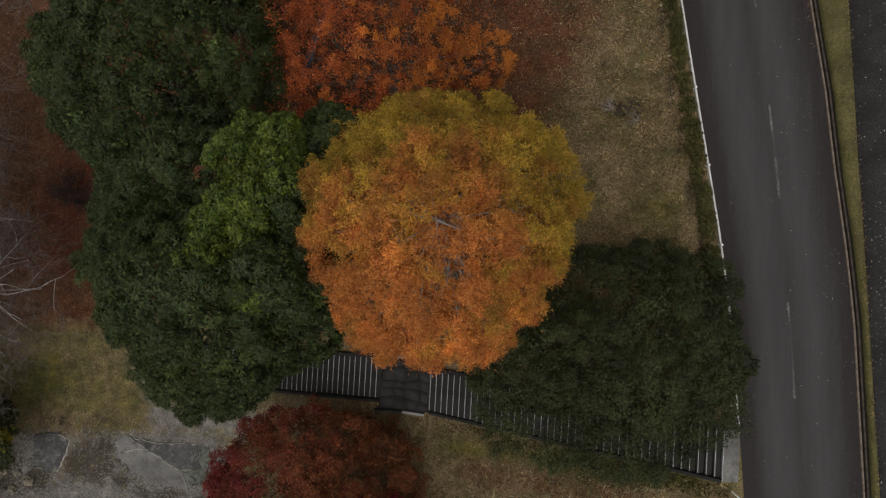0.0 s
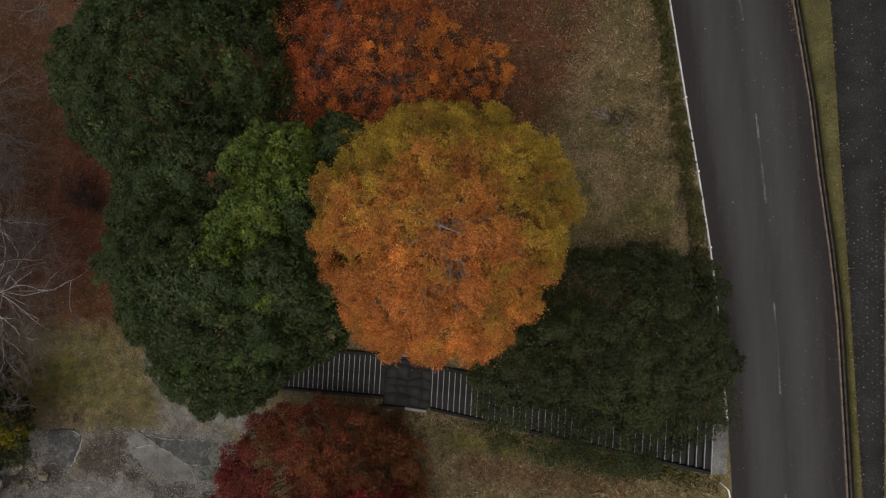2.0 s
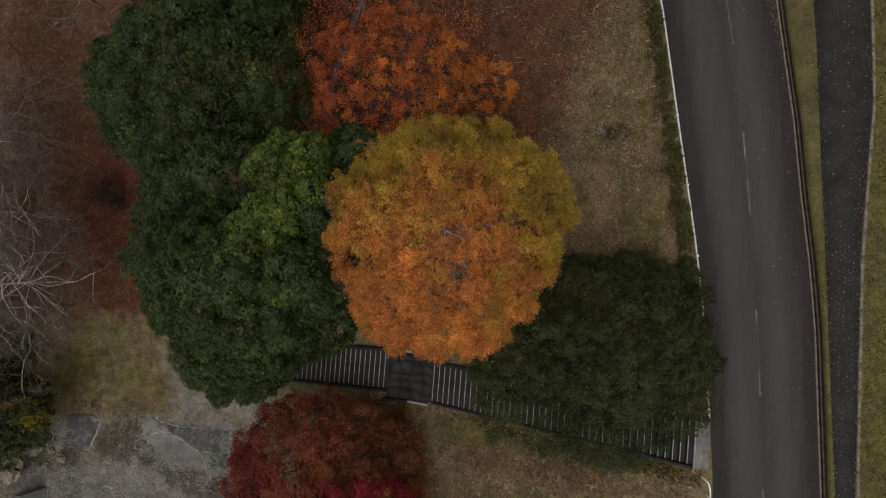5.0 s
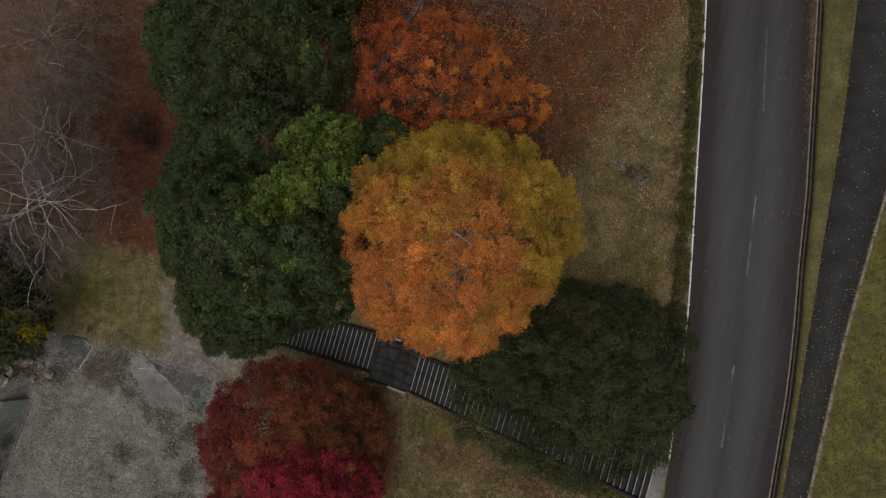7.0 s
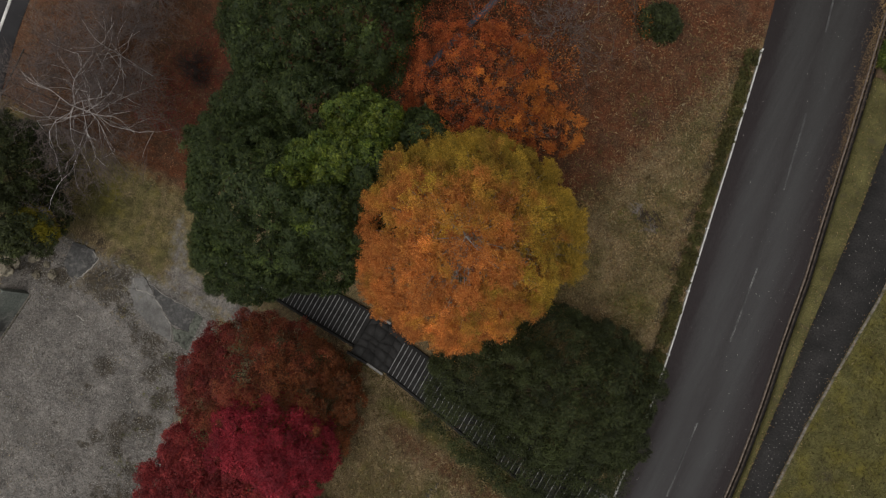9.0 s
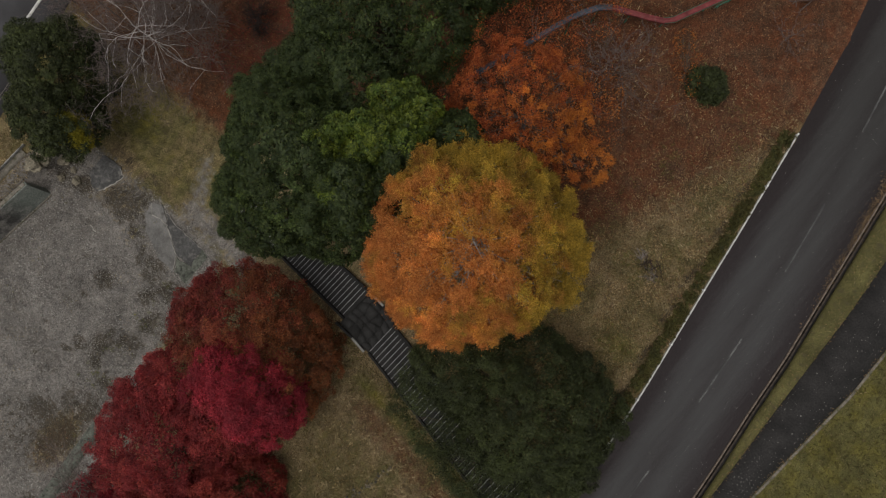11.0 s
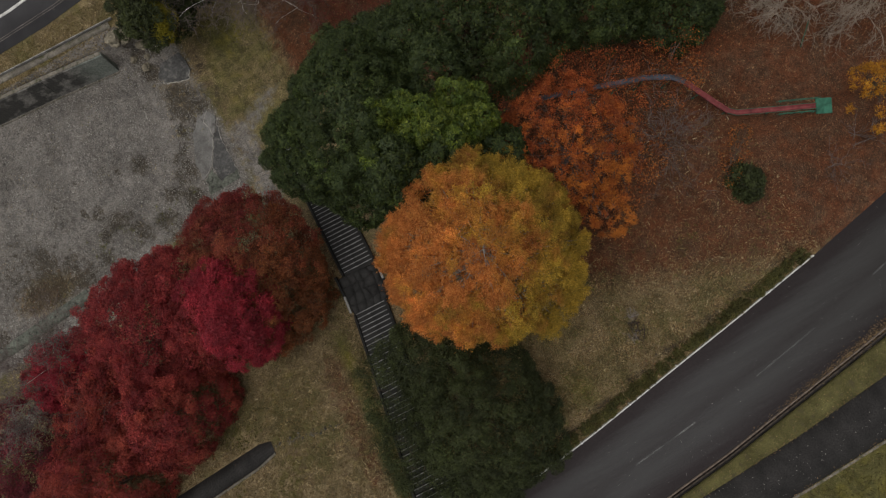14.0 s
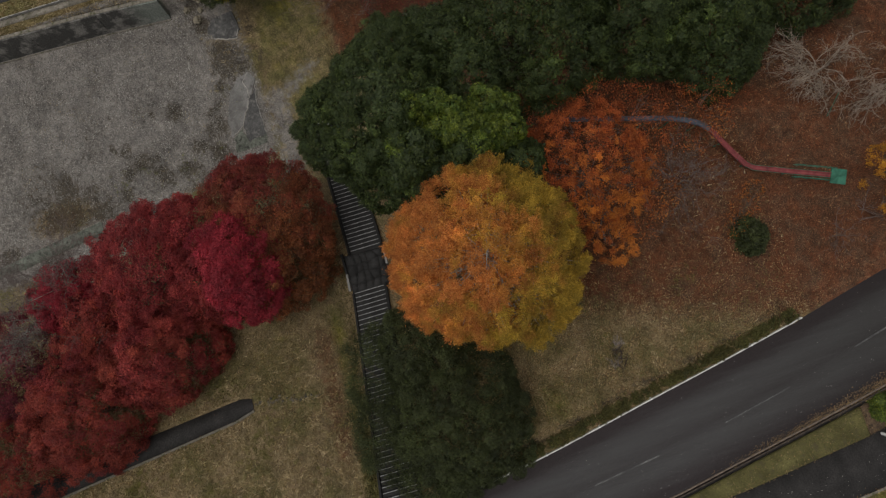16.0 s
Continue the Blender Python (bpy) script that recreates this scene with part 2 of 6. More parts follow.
LEAF_DRIFT = leafy("drifted_leaves", [(0.0, (0.13, 0.075, 0.034)), (0.6, (0.28, 0.18, 0.088)), (1.0, (0.42, 0.31, 0.17))], None, gloss=0.8)
LEAF_GREEN_GRASS = leafy("green_grass", [(0.0, (0.06, 0.066, 0.014)), (0.6, (0.12, 0.125, 0.028)), (1.0, (0.22, 0.215, 0.06))], None, gloss=0.8)
LEAF_LAWN = leafy("lawn_grass", [(0.0, (0.04, 0.034, 0.013)), (0.6, (0.118, 0.094, 0.042)), (1.0, (0.3, 0.245, 0.14))], None, gloss=0.9, clump=0.7)
LEAF_STRAW = leafy("straw_grass", [(0.0, (0.12, 0.088, 0.04)), (0.5, (0.33, 0.25, 0.13)), (1.0, (0.6, 0.5, 0.33))],
                   [(0.0, (0.08, 0.082, 0.018)), (1.0, (0.24, 0.215, 0.075))], 0.3, (0.5, 0.65), 0.9)


def road_material():
    m, n, l, b = base_material("worn_asphalt", 0.8)
    att = n.new("ShaderNodeAttribute")
    att.attribute_name = "wear"
    pos = n.new("ShaderNodeTexCoord").outputs["Object"]
    stretch = n.new("ShaderNodeMapping")
    stretch.inputs["Scale"].default_value = (2.2, 0.16, 1.0)
    l.new(pos, stretch.inputs["Vector"])
    fine, broad = noise_node(n, l, 24, 8, pos, 0.85), noise_node(n, l, 1.0, 6, stretch.outputs[0], 0.7)
    edge = ramp_node(n, l, fine, [(0.36, (0.012, 0.0098, 0.0102)), (0.64, (0.04, 0.0325, 0.0332))])
    lane = ramp_node(n, l, fine, [(0.36, (0.026, 0.0255, 0.0255)), (0.64, (0.076, 0.0745, 0.0745))])
    f = n.new("ShaderNodeMath")
    f.operation = "MULTIPLY_ADD"
    l.new(broad, f.inputs[0])
    f.inputs[1].default_value = 0.9
    l.new(att.outputs["Fac"], f.inputs[2])
    col = mix_node(n, l, map_node(n, l, f.outputs[0], 0.6, 1.4), edge, lane)
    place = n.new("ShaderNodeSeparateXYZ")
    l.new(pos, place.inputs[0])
    # the asphalt tone falls off from y 8 to y 24
    north_tone = ramp_node(n, l, map_node(n, l, place.outputs["Y"], 8.0, 24.0), [(0.0, (1.0, 1.0, 1.0)), (1.0, (0.74, 0.73, 0.71))])
    col = mix_node(n, l, 1.0, col, north_tone, "MULTIPLY")
    l.new(col, b.inputs["Base Color"])
    bump_node(n, l, b, fine, 0.2, 0.01)
    return m


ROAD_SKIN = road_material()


def ground_material():
    m, n, l, b = base_material("ground", 0.95)
    pos = n.new("ShaderNodeTexCoord").outputs["Object"]
    att = n.new("ShaderNodeAttribute")
    att.attribute_name = "zones"
    sep = n.new("ShaderNodeSeparateColor")
    l.new(att.outputs["Color"], sep.inputs[0])
    fine = noise_node(n, l, 22, 8, pos, 0.7)
    mid = noise_node(n, l, 2.2, 6, pos, 0.65)
    broad = noise_node(n, l, 0.35, 4, pos)
    grit = noise_node(n, l, 70, 4, pos, 0.7)
    straw = ramp_node(n, l, fine, [(0.38, (0.036, 0.027, 0.014)), (0.5, (0.14, 0.104, 0.055)), (0.62, (0.39, 0.31, 0.19))])
    olive = ramp_node(n, l, fine, [(0.36, (0.022, 0.023, 0.008)), (0.5, (0.078, 0.074, 0.026)), (0.64, (0.17, 0.15, 0.065))])
    moss = ramp_node(n, l, fine, [(0.36, (0.045, 0.041, 0.008)), (0.64, (0.2, 0.17, 0.03))])
    russet = ramp_node(n, l, fine, [(0.36, (0.032, 0.0125, 0.008)), (0.5, (0.092, 0.033, 0.016)), (0.64, (0.21, 0.085, 0.04))])
    umber = ramp_node(n, l, fine, [(0.38, (0.024, 0.013, 0.009)), (0.5, (0.07, 0.037, 0.023)), (0.62, (0.19, 0.112, 0.066))])
    place = n.new("ShaderNodeSeparateXYZ")
    l.new(pos, place.inputs[0])
    litter = mix_node(n, l, map_node(n, l, noise_node(n, l, 0.6, 6, pos, 0.7), 0.42, 0.6), russet, umber)
    litter = mix_node(n, l, map_node(n, l, place.outputs["X"], -26.5, -31.0, 0.0, 0.75), litter, umber)
    litter = mix_node(n, l, map_node(n, l, noise_node(n, l, 3.5, 5, pos, 0.7), 0.54, 0.68, 0.0, 0.4), litter, straw)
    stone = ramp_node(n, l, noise_node(n, l, 17, 6, pos, 0.75), [(0.36, (0.075, 0.068, 0.063)), (0.5, (0.16, 0.148, 0.138)), (0.64, (0.29, 0.272, 0.256))])
    between = ramp_node(n, l, fine, [(0.36, (0.028, 0.024, 0.021)), (0.64, (0.1, 0.09, 0.082))])
    crumbs = n.new("ShaderNodeMath")
    crumbs.operation = "MULTIPLY_ADD"
    l.new(noise_node(n, l, 0.3, 4, pos), crumbs.inputs[0])
    crumbs.inputs[1].default_value = 0.25
    l.new(noise_node(n, l, 7.5, 6, pos, 0.75), crumbs.inputs[2])
    gravel = mix_node(n, l, map_node(n, l, crumbs.outputs[0], 0.635, 0.745, 0.0, 0.9), stone, between)
    soil = ramp_node(n, l, fine, [(0.36, (0.03, 0.025, 0.018)), (0.64, (0.12, 0.1, 0.07))])
    def zone(slot, wobble=0.7):
        a = n.new("ShaderNodeMath")
        a.operation = "MULTIPLY_ADD"
        l.new(mid, a.inputs[0])
        a.inputs[1].default_value = wobble
        l.new(sep.outputs[slot], a.inputs[2])
        return map_node(n, l, a.outputs[0], 0.35 + wobble / 2, 0.65 + wobble / 2)

    col = mix_node(n, l, map_node(n, l, broad, 0.46, 0.62, 0.0, 0.8), straw, olive)
    worn = ramp_node(n, l, fine, [(0.36, (0.035, 0.024, 0.015)), (0.5, (0.1, 0.068, 0.042)), (0.64, (0.24, 0.175, 0.115))])
    col = mix_node(n, l, map_node(n, l, noise_node(n, l, 1.1, 7, pos, 0.7), 0.5, 0.62, 0.0, 0.65), col, worn)
    col = mix_node(n, l, zone(1), col, mix_node(n, l, map_node(n, l, noise_node(n, l, 0.8, 4, pos), 0.45, 0.75, 0.0, 0.8), olive, moss))
    col = mix_node(n, l, zone(0), col, litter)
    patched = mix_node(n, l, map_node(n, l, noise_node(n, l, 0.5, 9, pos, 0.8), 0.56, 0.68, 0.0, 0.45), gravel, soil)
    col = mix_node(n, l, zone(2, 1.0), col, patched)
    # one colour for bare soil and for the hedge's painted shade line
    dirt_and_shade = ramp_node(n, l, fine, [(0.4, (0.013, 0.011, 0.008)), (0.5, (0.038, 0.03, 0.021)), (0.62, (0.12, 0.1, 0.072))])
    dark_mask = n.new("ShaderNodeMath")
    dark_mask.operation = "MULTIPLY_ADD"
    l.new(noise_node(n, l, 1.6, 10, pos, 0.85), dark_mask.inputs[0])
    dark_mask.inputs[1].default_value = 2.2
    earth_and_shade = n.new("ShaderNodeAttribute")
    earth_and_shade.attribute_name = "earth_and_shade"
    l.new(earth_and_shade.outputs["Fac"], dark_mask.inputs[2])
    col = mix_node(n, l, map_node(n, l, dark_mask.outputs[0], 1.52, 1.68, 0.0, 0.85), col, dirt_and_shade)
    tone = ramp_node(n, l, noise_node(n, l, 1.3, 8, pos, 0.75), [(0.32, (0.55, 0.55, 0.55)), (0.68, (1.45, 1.43, 1.38))])
    col = mix_node(n, l, 1.0, col, tone, "MULTIPLY")
    wide = ramp_node(n, l, noise_node(n, l, 0.28, 6, pos, 0.7), [(0.36, (0.84, 0.83, 0.81)), (0.64, (1.15, 1.15, 1.15))])
    col = mix_node(n, l, 1.0, col, wide, "MULTIPLY")
    l.new(col, b.inputs["Base Color"])
    bump_node(n, l, b, fine, 0.6, 0.05)
    return m


GROUND = ground_material()


# ---- building helpers ----
def link_mesh(name, verts, faces, material, parent=None, label="", smooth=False):
    me = bpy.data.meshes.new(name)
    verts = np.asarray(verts, dtype=np.float32).reshape(-1, 3)
    faces = np.asarray(faces, dtype=np.int32)
    k = faces.shape[1]
    me.vertices.add(len(verts))
    me.vertices.foreach_set("co", verts.ravel())
    me.loops.add(faces.size)
    me.loops.foreach_set("vertex_index", faces.ravel())
    me.polygons.add(len(faces))
    me.polygons.foreach_set("loop_start", np.arange(0, faces.size, k, dtype=np.int32))
    if smooth:
        me.polygons.foreach_set("use_smooth", np.ones(len(faces), dtype=bool))
    me.update(calc_edges=True)
    me.materials.append(material)
    ob = new(name, me)
    if parent:
        ob.parent = parent
    if label:
        ob["label"] = label
    return ob


def part(name, bm, material, parent=None, label=""):
    me = bpy.data.meshes.new(name)
    bm.to_mesh(me)
    bm.free()
    me.materials.append(material)
    ob = new(name, me)
    if parent:
        ob.parent = parent
    if label:
        ob["label"] = label
    return ob


def box_bm(sx, sy, sz, bevel=0.0, at=(0, 0, 0)):
    bm = bmesh.new()
    bmesh.ops.create_cube(bm, size=1.0, matrix=Matrix.Translation(at) @ Matrix.Diagonal((sx, sy, sz, 1)))
    if bevel:
        bmesh.ops.bevel(bm, geom=bm.edges[:], offset=bevel, segments=1, affect="EDGES")
    return bm


def empty(name, x, y, z):
    ob = new(name)
    ob.location = (x, y, z)
    return ob


def smooth_step(a, b, x):
    u = np.clip((x - a) / (b - a), 0, 1)
    return u * u * (3 - 2 * u)


# ---- the lie of the land ----
ROAD_Y = [-120, -40, -11.6, -3.4, 0.2, 4.1, 8.0, 12.6, 19.2, 25.8, 40, 120]
ROAD_W = [18.0, 16.2, 15.05, 14.4, 13.94, 13.3, 12.64, 11.9, 10.75, 9.35, 5.5, -22]
ROAD_E = [24.3, 22.4, 21.02, 20.57, 20.17, 19.62, 19.17, 18.42, 17.37, 16.22, 12.8, -14.2]


def road_west(y):
    return np.interp(y, ROAD_Y, ROAD_W)


def road_east(y):
    return np.interp(y, ROAD_Y, ROAD_E)


def verge_east(y):
    return np.interp(y, [-120, -12.4, -7.3, 1.2, 4, 12.6, 20.9, 40, 120], [25.2, 21.9, 21.6, 21.1, 20.9, 20.4, 19.6, 16.5, -9])


def path_east(y):
    return np.interp(y, [-120, -13, 0.6, 9.5, 20.0, 40, 120], [27, 23.1, 23.15, 23.7, 23.2, 20.5, -5])


def brow(y):
    return np.interp(y, [-80, -10, 7, 14, 22, 45, 90], [13.8, 13.4, 10.6, 4, -4, -12, -16])


def slope_run(y):
    return np.interp(y, [-32, -20], [26.6, 30])


STAIR_X = [-17.5, -3.7, -0.75, 14.1]
STAIR_Z = [-15.0, -8.0, -8.0, 0.0]
STAIR_C = [-8.3, -8.0, -8.72, -10.28]


def wall_face(y):
    return np.interp(y, [-80, -35.4, -26.7, -22.3, -18.9], [-34.5, -31.8, -31.0, -30.7, -30.2])


def ground_z(x, y):
    x, y = np.asarray(x, dtype=float), np.asarray(y, dtype=float)
    d = (brow(y) - x) * 30 / slope_run(y)
    z = -15 * np.clip(d / 30, 0, 1)
    z = z - 0.35 * np.exp(-(d / 2.0) ** 2)
    c = np.interp(x, STAIR_X, STAIR_C)
    w = np.exp(-(np.maximum(np.abs(y - c) - 2.0, 0) / 2.5) ** 2) * (x < 14.2)
    z = z * (1 - w) + (np.interp(x, STAIR_X, STAIR_Z) - 0.3) * w
    west = np.where(y < -18.4, (x < wall_face(y) - 1.15) * 1.0, smooth_step(-28.5, -33.5, x) * smooth_step(-19, -14, y) + (x < wall_face(y) - 1.15) * (1 - smooth_step(-19, -14, y)))
    z = z + 2.5 * west * (x < -24)
    east = smooth_step(-1.6, 0.3, x - road_west(y))
    z = z * (1 - east)
    z = z - 0.3 * smooth_step(0.2, 1.0, x - road_west(y)) * (1 - smooth_step(-0.9, 0.1, x - path_east(y)))
    bump = 0.07 * np.sin(x * 1.3 + 1.7 * np.sin(y * 0.7)) * np.sin(y * 1.1 + np.sin(x * 0.9))
    return z + bump * (1 - east) * (1 - w) * (d < 28)


def ground_at(x, y):
    return float(ground_z(x, y))


def zones(x, y):
    """How far a spot is leaf litter, green grass or gravel."""
    d = (brow(y) - x) * 30 / slope_run(y)
    litter = smooth_step(-4.5, 3.0, (4.6 + (y - 5) * 0.38) - x) * smooth_step(0.0, 8.0, y) * 0.92
    litter = np.maximum(litter, 0.92 * smooth_step(-18, -22, x) * smooth_step(-8.5, -3, y) * smooth_step(-43, -38, x))
    litter = np.maximum(litter, 0.5 * np.exp(-((x + 6) / 6) ** 2 - ((y + 13) / 7) ** 2))
    brown = np.exp(-((x + 16.1) / 1.9) ** 2 - ((y + 34.2) / 3.6) ** 2)
    litter = np.maximum(litter, 0.5 * brown)
    litter = np.maximum(litter, 0.35 * np.exp(-((x - road_west(y) + 1.3) / 0.7) ** 2) * smooth_step(-9, -2, y))
    gravel = smooth_step(26.6, 30.2, d) * smooth_step(-11.6, -14.8, y) * (x > -32.6)
    gravel = gravel * (1 - 0.5 * np.exp(-((x + 27) / 3.0) ** 2 - ((y + 15.5) / 2.2) ** 2)) * (1 - 0.9 * brown)
    pale = np.exp(-((x + 21.5 + (y + 9) * 0.5) / 1.3) ** 2) * smooth_step(-5, -9, y) * 0.6
    pale = np.maximum(pale, 0.68 * np.exp(-((y + 12.2) / 1.6) ** 2) * smooth_step(-23, -20, x) * smooth_step(-10, -13, x))
    gravel = np.maximum(gravel, pale)
    green = smooth_step(22.5, 24, x) * 0.95
    green = np.maximum(green, 0.85 * np.exp(-((x + 28.6) / 2.7) ** 2 - ((y + 9.2) / 2.4) ** 2))
    green = np.maximum(green, 0.5 * smooth_step(-16, -19, x) * smooth_step(-13, -11.5, y) * smooth_step(-2, -6, y))
    green = np.maximum(green, 0.55 * np.exp(-((x - 11) / 2.5) ** 2 - ((y - 2) / 3) ** 2))
    green = np.maximum(green, 0.4 * smooth_step(-31, -32.5, x) * smooth_step(-8, -14, y))
    green = np.maximum(green, 0.7 * np.exp(-((y + 11.9) / 0.9) ** 2) * smooth_step(-2, 1, x) * smooth_step(15, 13, x))
    green = np.maximum(green, 0.5 * np.exp(-((y + 17) / 4) ** 2) * smooth_step(-2, 1, x) * smooth_step(8, 4, x))
    litter = np.maximum(litter, 0.55 * np.exp(-((y + 13.2) / 1.3) ** 2) * smooth_step(-1, 2, x) * smooth_step(13, 10, x))
    return litter, green, gravel


def soil_and_shade(x, y):
    """Dark soil showing through the yard and the dry grass, plus a painted shade line behind the hedge."""
    out = 0.0 * x
    for a, b, r, q, k in ((-25.6, -15.4, 1.7, 1.7, 0.85), (-28.7, -16.5, 1.1, 0.9, 0.95), (-19.0, -18.6, 1.5, 1.2, 0.65), (-30.4, -16.9, 1.5, 1.0, 0.75), (-18.6, -33.2, 2.2, 1.5, 0.85), (-15.6, -30.6, 1.5, 2.0, 0.75), (-21.3, -17.3, 1.6, 0.7, 0.6), (-22.5, -23.4, 0.5, 0.5, 0.75), (-22.6, -30.0, 0.6, 0.5, 0.7), (-20.6, -28.0, 0.7, 0.5, 0.7), (-26.3, -18.4, 0.8, 0.7, 0.6), (-30.6, -15.2, 1.3, 1.6, 0.75), (-21.9, -21.4, 1.3, 1.3, 0.75), (-18.6, -25.6, 1.3, 2.2, 0.7), (-20.1, -26.9, 1.0, 1.0, 0.7), (-16.5, -24.0, 1.6, 1.4, 0.65),
                          (-15.0, -20.5, 1.8, 2.6, 0.6), (-20.3, -18.2, 2.0, 1.1, 0.6), (-24.5, -20.6, 1.2, 0.9, 0.5), (-17.4, -31.0, 2.0, 2.0, 0.6), (-20.5, -30.0, 1.8, 1.6, 0.45), (-13.6, -28.4, 1.8, 2.6, 0.75), (-16.3, -34.2, 2.2, 3.4, 0.85), (-18.5, -35.0, 6.0, 6.0, 0.5), (-17.0, -18.6, 1.4, 1.2, 0.8), (-15.8, -17.9, 1.6, 0.8, 0.8), (-19.4, -17.4, 1.4, 0.7, 0.8), (-16.6, -21.6, 1.0, 1.6, 0.8), (-24.6, -15.6, 2.0, 1.6, 0.9), (-27.2, -12.4, 1.3, 0.9, 0.6), (-24.4, -12.4, 1.4, 0.8, 0.6), (-24.0, -14.3, 1.0, 1.6, 0.75), (-22.6, -16.6, 1.2, 0.8, 0.7), (-18.2, -20.2, 1.2, 1.3, 0.7), (-17.2, -24.2, 0.9, 1.2, 0.75), (-17.9, -27.2, 0.9, 0.9, 0.75), (-13.0, -36.0, 1.4, 1.6, 0.7), (-14.2, -40.0, 1.8, 1.6, 0.75), (-16.1, -27.9, 1.2, 1.2, 0.7), (25.6, -1.8, 1.2, 1.6, 0.5), (28.2, 3.4, 1.8, 1.4, 0.45), (26.6, -7.4, 1.5, 1.2, 0.55), (24.9, 6.0, 0.8, 2.0, 0.4), (10.4, 4.6, 1.8, 2.2, 0.4), (7.8, 12.5, 1.8, 2.5, 0.4),
                          (-34.0, 8.0, 6.0, 6.0, 0.5), (-23.6, -27.5, 1.6, 1.2, 0.4), (-26.5, -31.0, 1.8, 1.3, 0.45), (-19.5, -33.0, 2.0, 1.4, 0.4)):
        out = np.maximum(out, k * np.exp(-((x - a) / r) ** 2 - ((y - b) / q) ** 2))
    # shadow line along the hedge's west side, put into the ground colour
    edge = np.exp(-((x - road_west(y) + 1.05) / 0.3) ** 2) * smooth_step(-9, -7, y) * smooth_step(19, 17, y)
    return np.maximum(out, 0.75 * edge)


def build_ground():
    far = [60, 75, 100, 150, 260, 500, 1200]
    xs = np.array([-v for v in far[::-1]] + list(np.arange(-56, 34, 0.5)) + [36, 40, 46, 55] + far[1:])
    ys = np.array([-v for v in far[::-1]] + list(np.arange(-56, 50, 0.5)) + [52, 56] + far[1:])
    xx, yy = np.meshgrid(xs, ys)
    zz = ground_z(xx, yy)
    nx = len(xs)
    i = np.arange(len(ys) - 1)[:, None] * nx + np.arange(nx - 1)[None, :]
    faces = np.stack([i, i + 1, i + 1 + nx, i + nx], -1).reshape(-1, 4)
    ob = link_mesh("ground", np.stack([xx, yy, zz], -1), faces, GROUND, None, "", True)
    x, y = xx.ravel(), yy.ravel()
    litter, green, gravel = zones(x, y)
    col = ob.data.color_attributes.new("zones", "FLOAT_COLOR", "POINT")
    col.data.foreach_set("color", np.stack([litter, green, gravel, np.ones_like(x)], -1).astype(np.float32).ravel())
    earth_and_shade = ob.data.attributes.new("earth_and_shade", "FLOAT", "POINT")
    earth_and_shade.data.foreach_set("value", soil_and_shade(x, y).astype(np.float32))
    return tagged(ob, "sloping park ground with dry grass, leaf litter and gravel", "ground", "", "structure")


build_ground()


def strip(name, west, east, z0, z1, y0, y1, material, step=1.0, label="", category="", kind="structure", crown=0.0):
    """A long slab between two lines that run north."""
    ys = np.linspace(y0, y1, max(2, int(abs(y1 - y0) / step) + 1))
    verts, faces = [], []
    for y in ys:
        a, b = float(west(y)), float(east(y))
        m = (a + b) / 2
        verts += [(a, y, z0), (a, y, z1), (m, y, z1 + crown), (b, y, z1), (b, y, z0)]
    for i in range(len(ys) - 1):
        o = i * 5
        for k in range(4):
            faces.append((o + k, o + k + 1, o + k + 6, o + k + 5))
    ob = link_mesh(name, verts, faces, material)
    return tagged(ob, label, category, "", kind)


def build_road():
    ys = np.linspace(-120, 120, 241)
    across = np.linspace(0, 1, 25)
    wear = np.interp(across, [0, 0.05, 0.12, 0.2, 0.3, 0.42, 0.5, 0.56, 0.68, 0.78, 0.88, 0.95, 1.0], [0.15, 0.1, 0.2, 0.65, 0.9, 0.75, 0.55, 0.75, 0.9, 0.6, 0.3, 0.1, 0.25])
    verts, col = [], []
    for y in ys:
        a, b = float(road_west(y)) + 0.05, float(road_east(y))
        for u, w in zip(across, wear):
            verts.append((a + (b - a) * u, y, 0.05 * (1 - (2 * u - 1) ** 2)))
            col.append((w, w, w, 1))
    k = len(across)
    i = np.arange(len(ys) - 1)[:, None] * k + np.arange(k - 1)[None, :]
    faces = np.stack([i, i + 1, i + 1 + k, i + k], -1).reshape(-1, 4)
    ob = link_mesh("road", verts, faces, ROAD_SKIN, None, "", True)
    att = ob.data.color_attributes.new("wear", "FLOAT_COLOR", "POINT")
    att.data.foreach_set("color", np.array(col, dtype=np.float32).ravel())
    tagged(ob, "dark grey asphalt road with two worn lanes", "road", "", "structure")


build_road()
strip("verge", lambda y: road_east(y) + 0.6, verge_east, -0.4, 0.04, -120, 20.9, VERGE, 1.0, "narrow olive grass verge beside the road", "verge")
strip("verge_north", lambda y: road_east(y) + 0.6, verge_east, -0.4, 0.04, 23.2, 120, VERGE, 1.0, "grass verge beside the road beyond a side way", "verge")
strip("side_way", lambda y: road_east(y) + 0.6, lambda y: verge_east(y) - 0.01, -0.4, -0.01, 20.95, 23.15, LEAFY_SOIL, 0.5, "trodden brown way between verge ends, strewn with leaves", "path")
strip("footpath", verge_east, lambda y: path_east(y) - 0.02, -0.4, 0.0, -120, 120, PATH_BLACK, 1.0, "black asphalt footpath strewn with pale scraps", "path")


def centre_dash(y0, y1):
    def mid(y):
        return np.interp(y, [-40, -7.5, -2.5, 2.5, 7.1, 12.2, 16.5, 40], [19.3, 17.64, 17.3, 16.9, 16.4, 15.72, 14.95, 9.6])
    ob = strip("centre_line_dash", lambda y: mid(y) - 0.055, lambda y: mid(y) + 0.055, 0.02, 0.056, y0, y1, WHITE_PAINT, 0.5,
               "worn white centre line dash on the road", "road marking", "thing")
    ob["group"] = "centre line dashes"


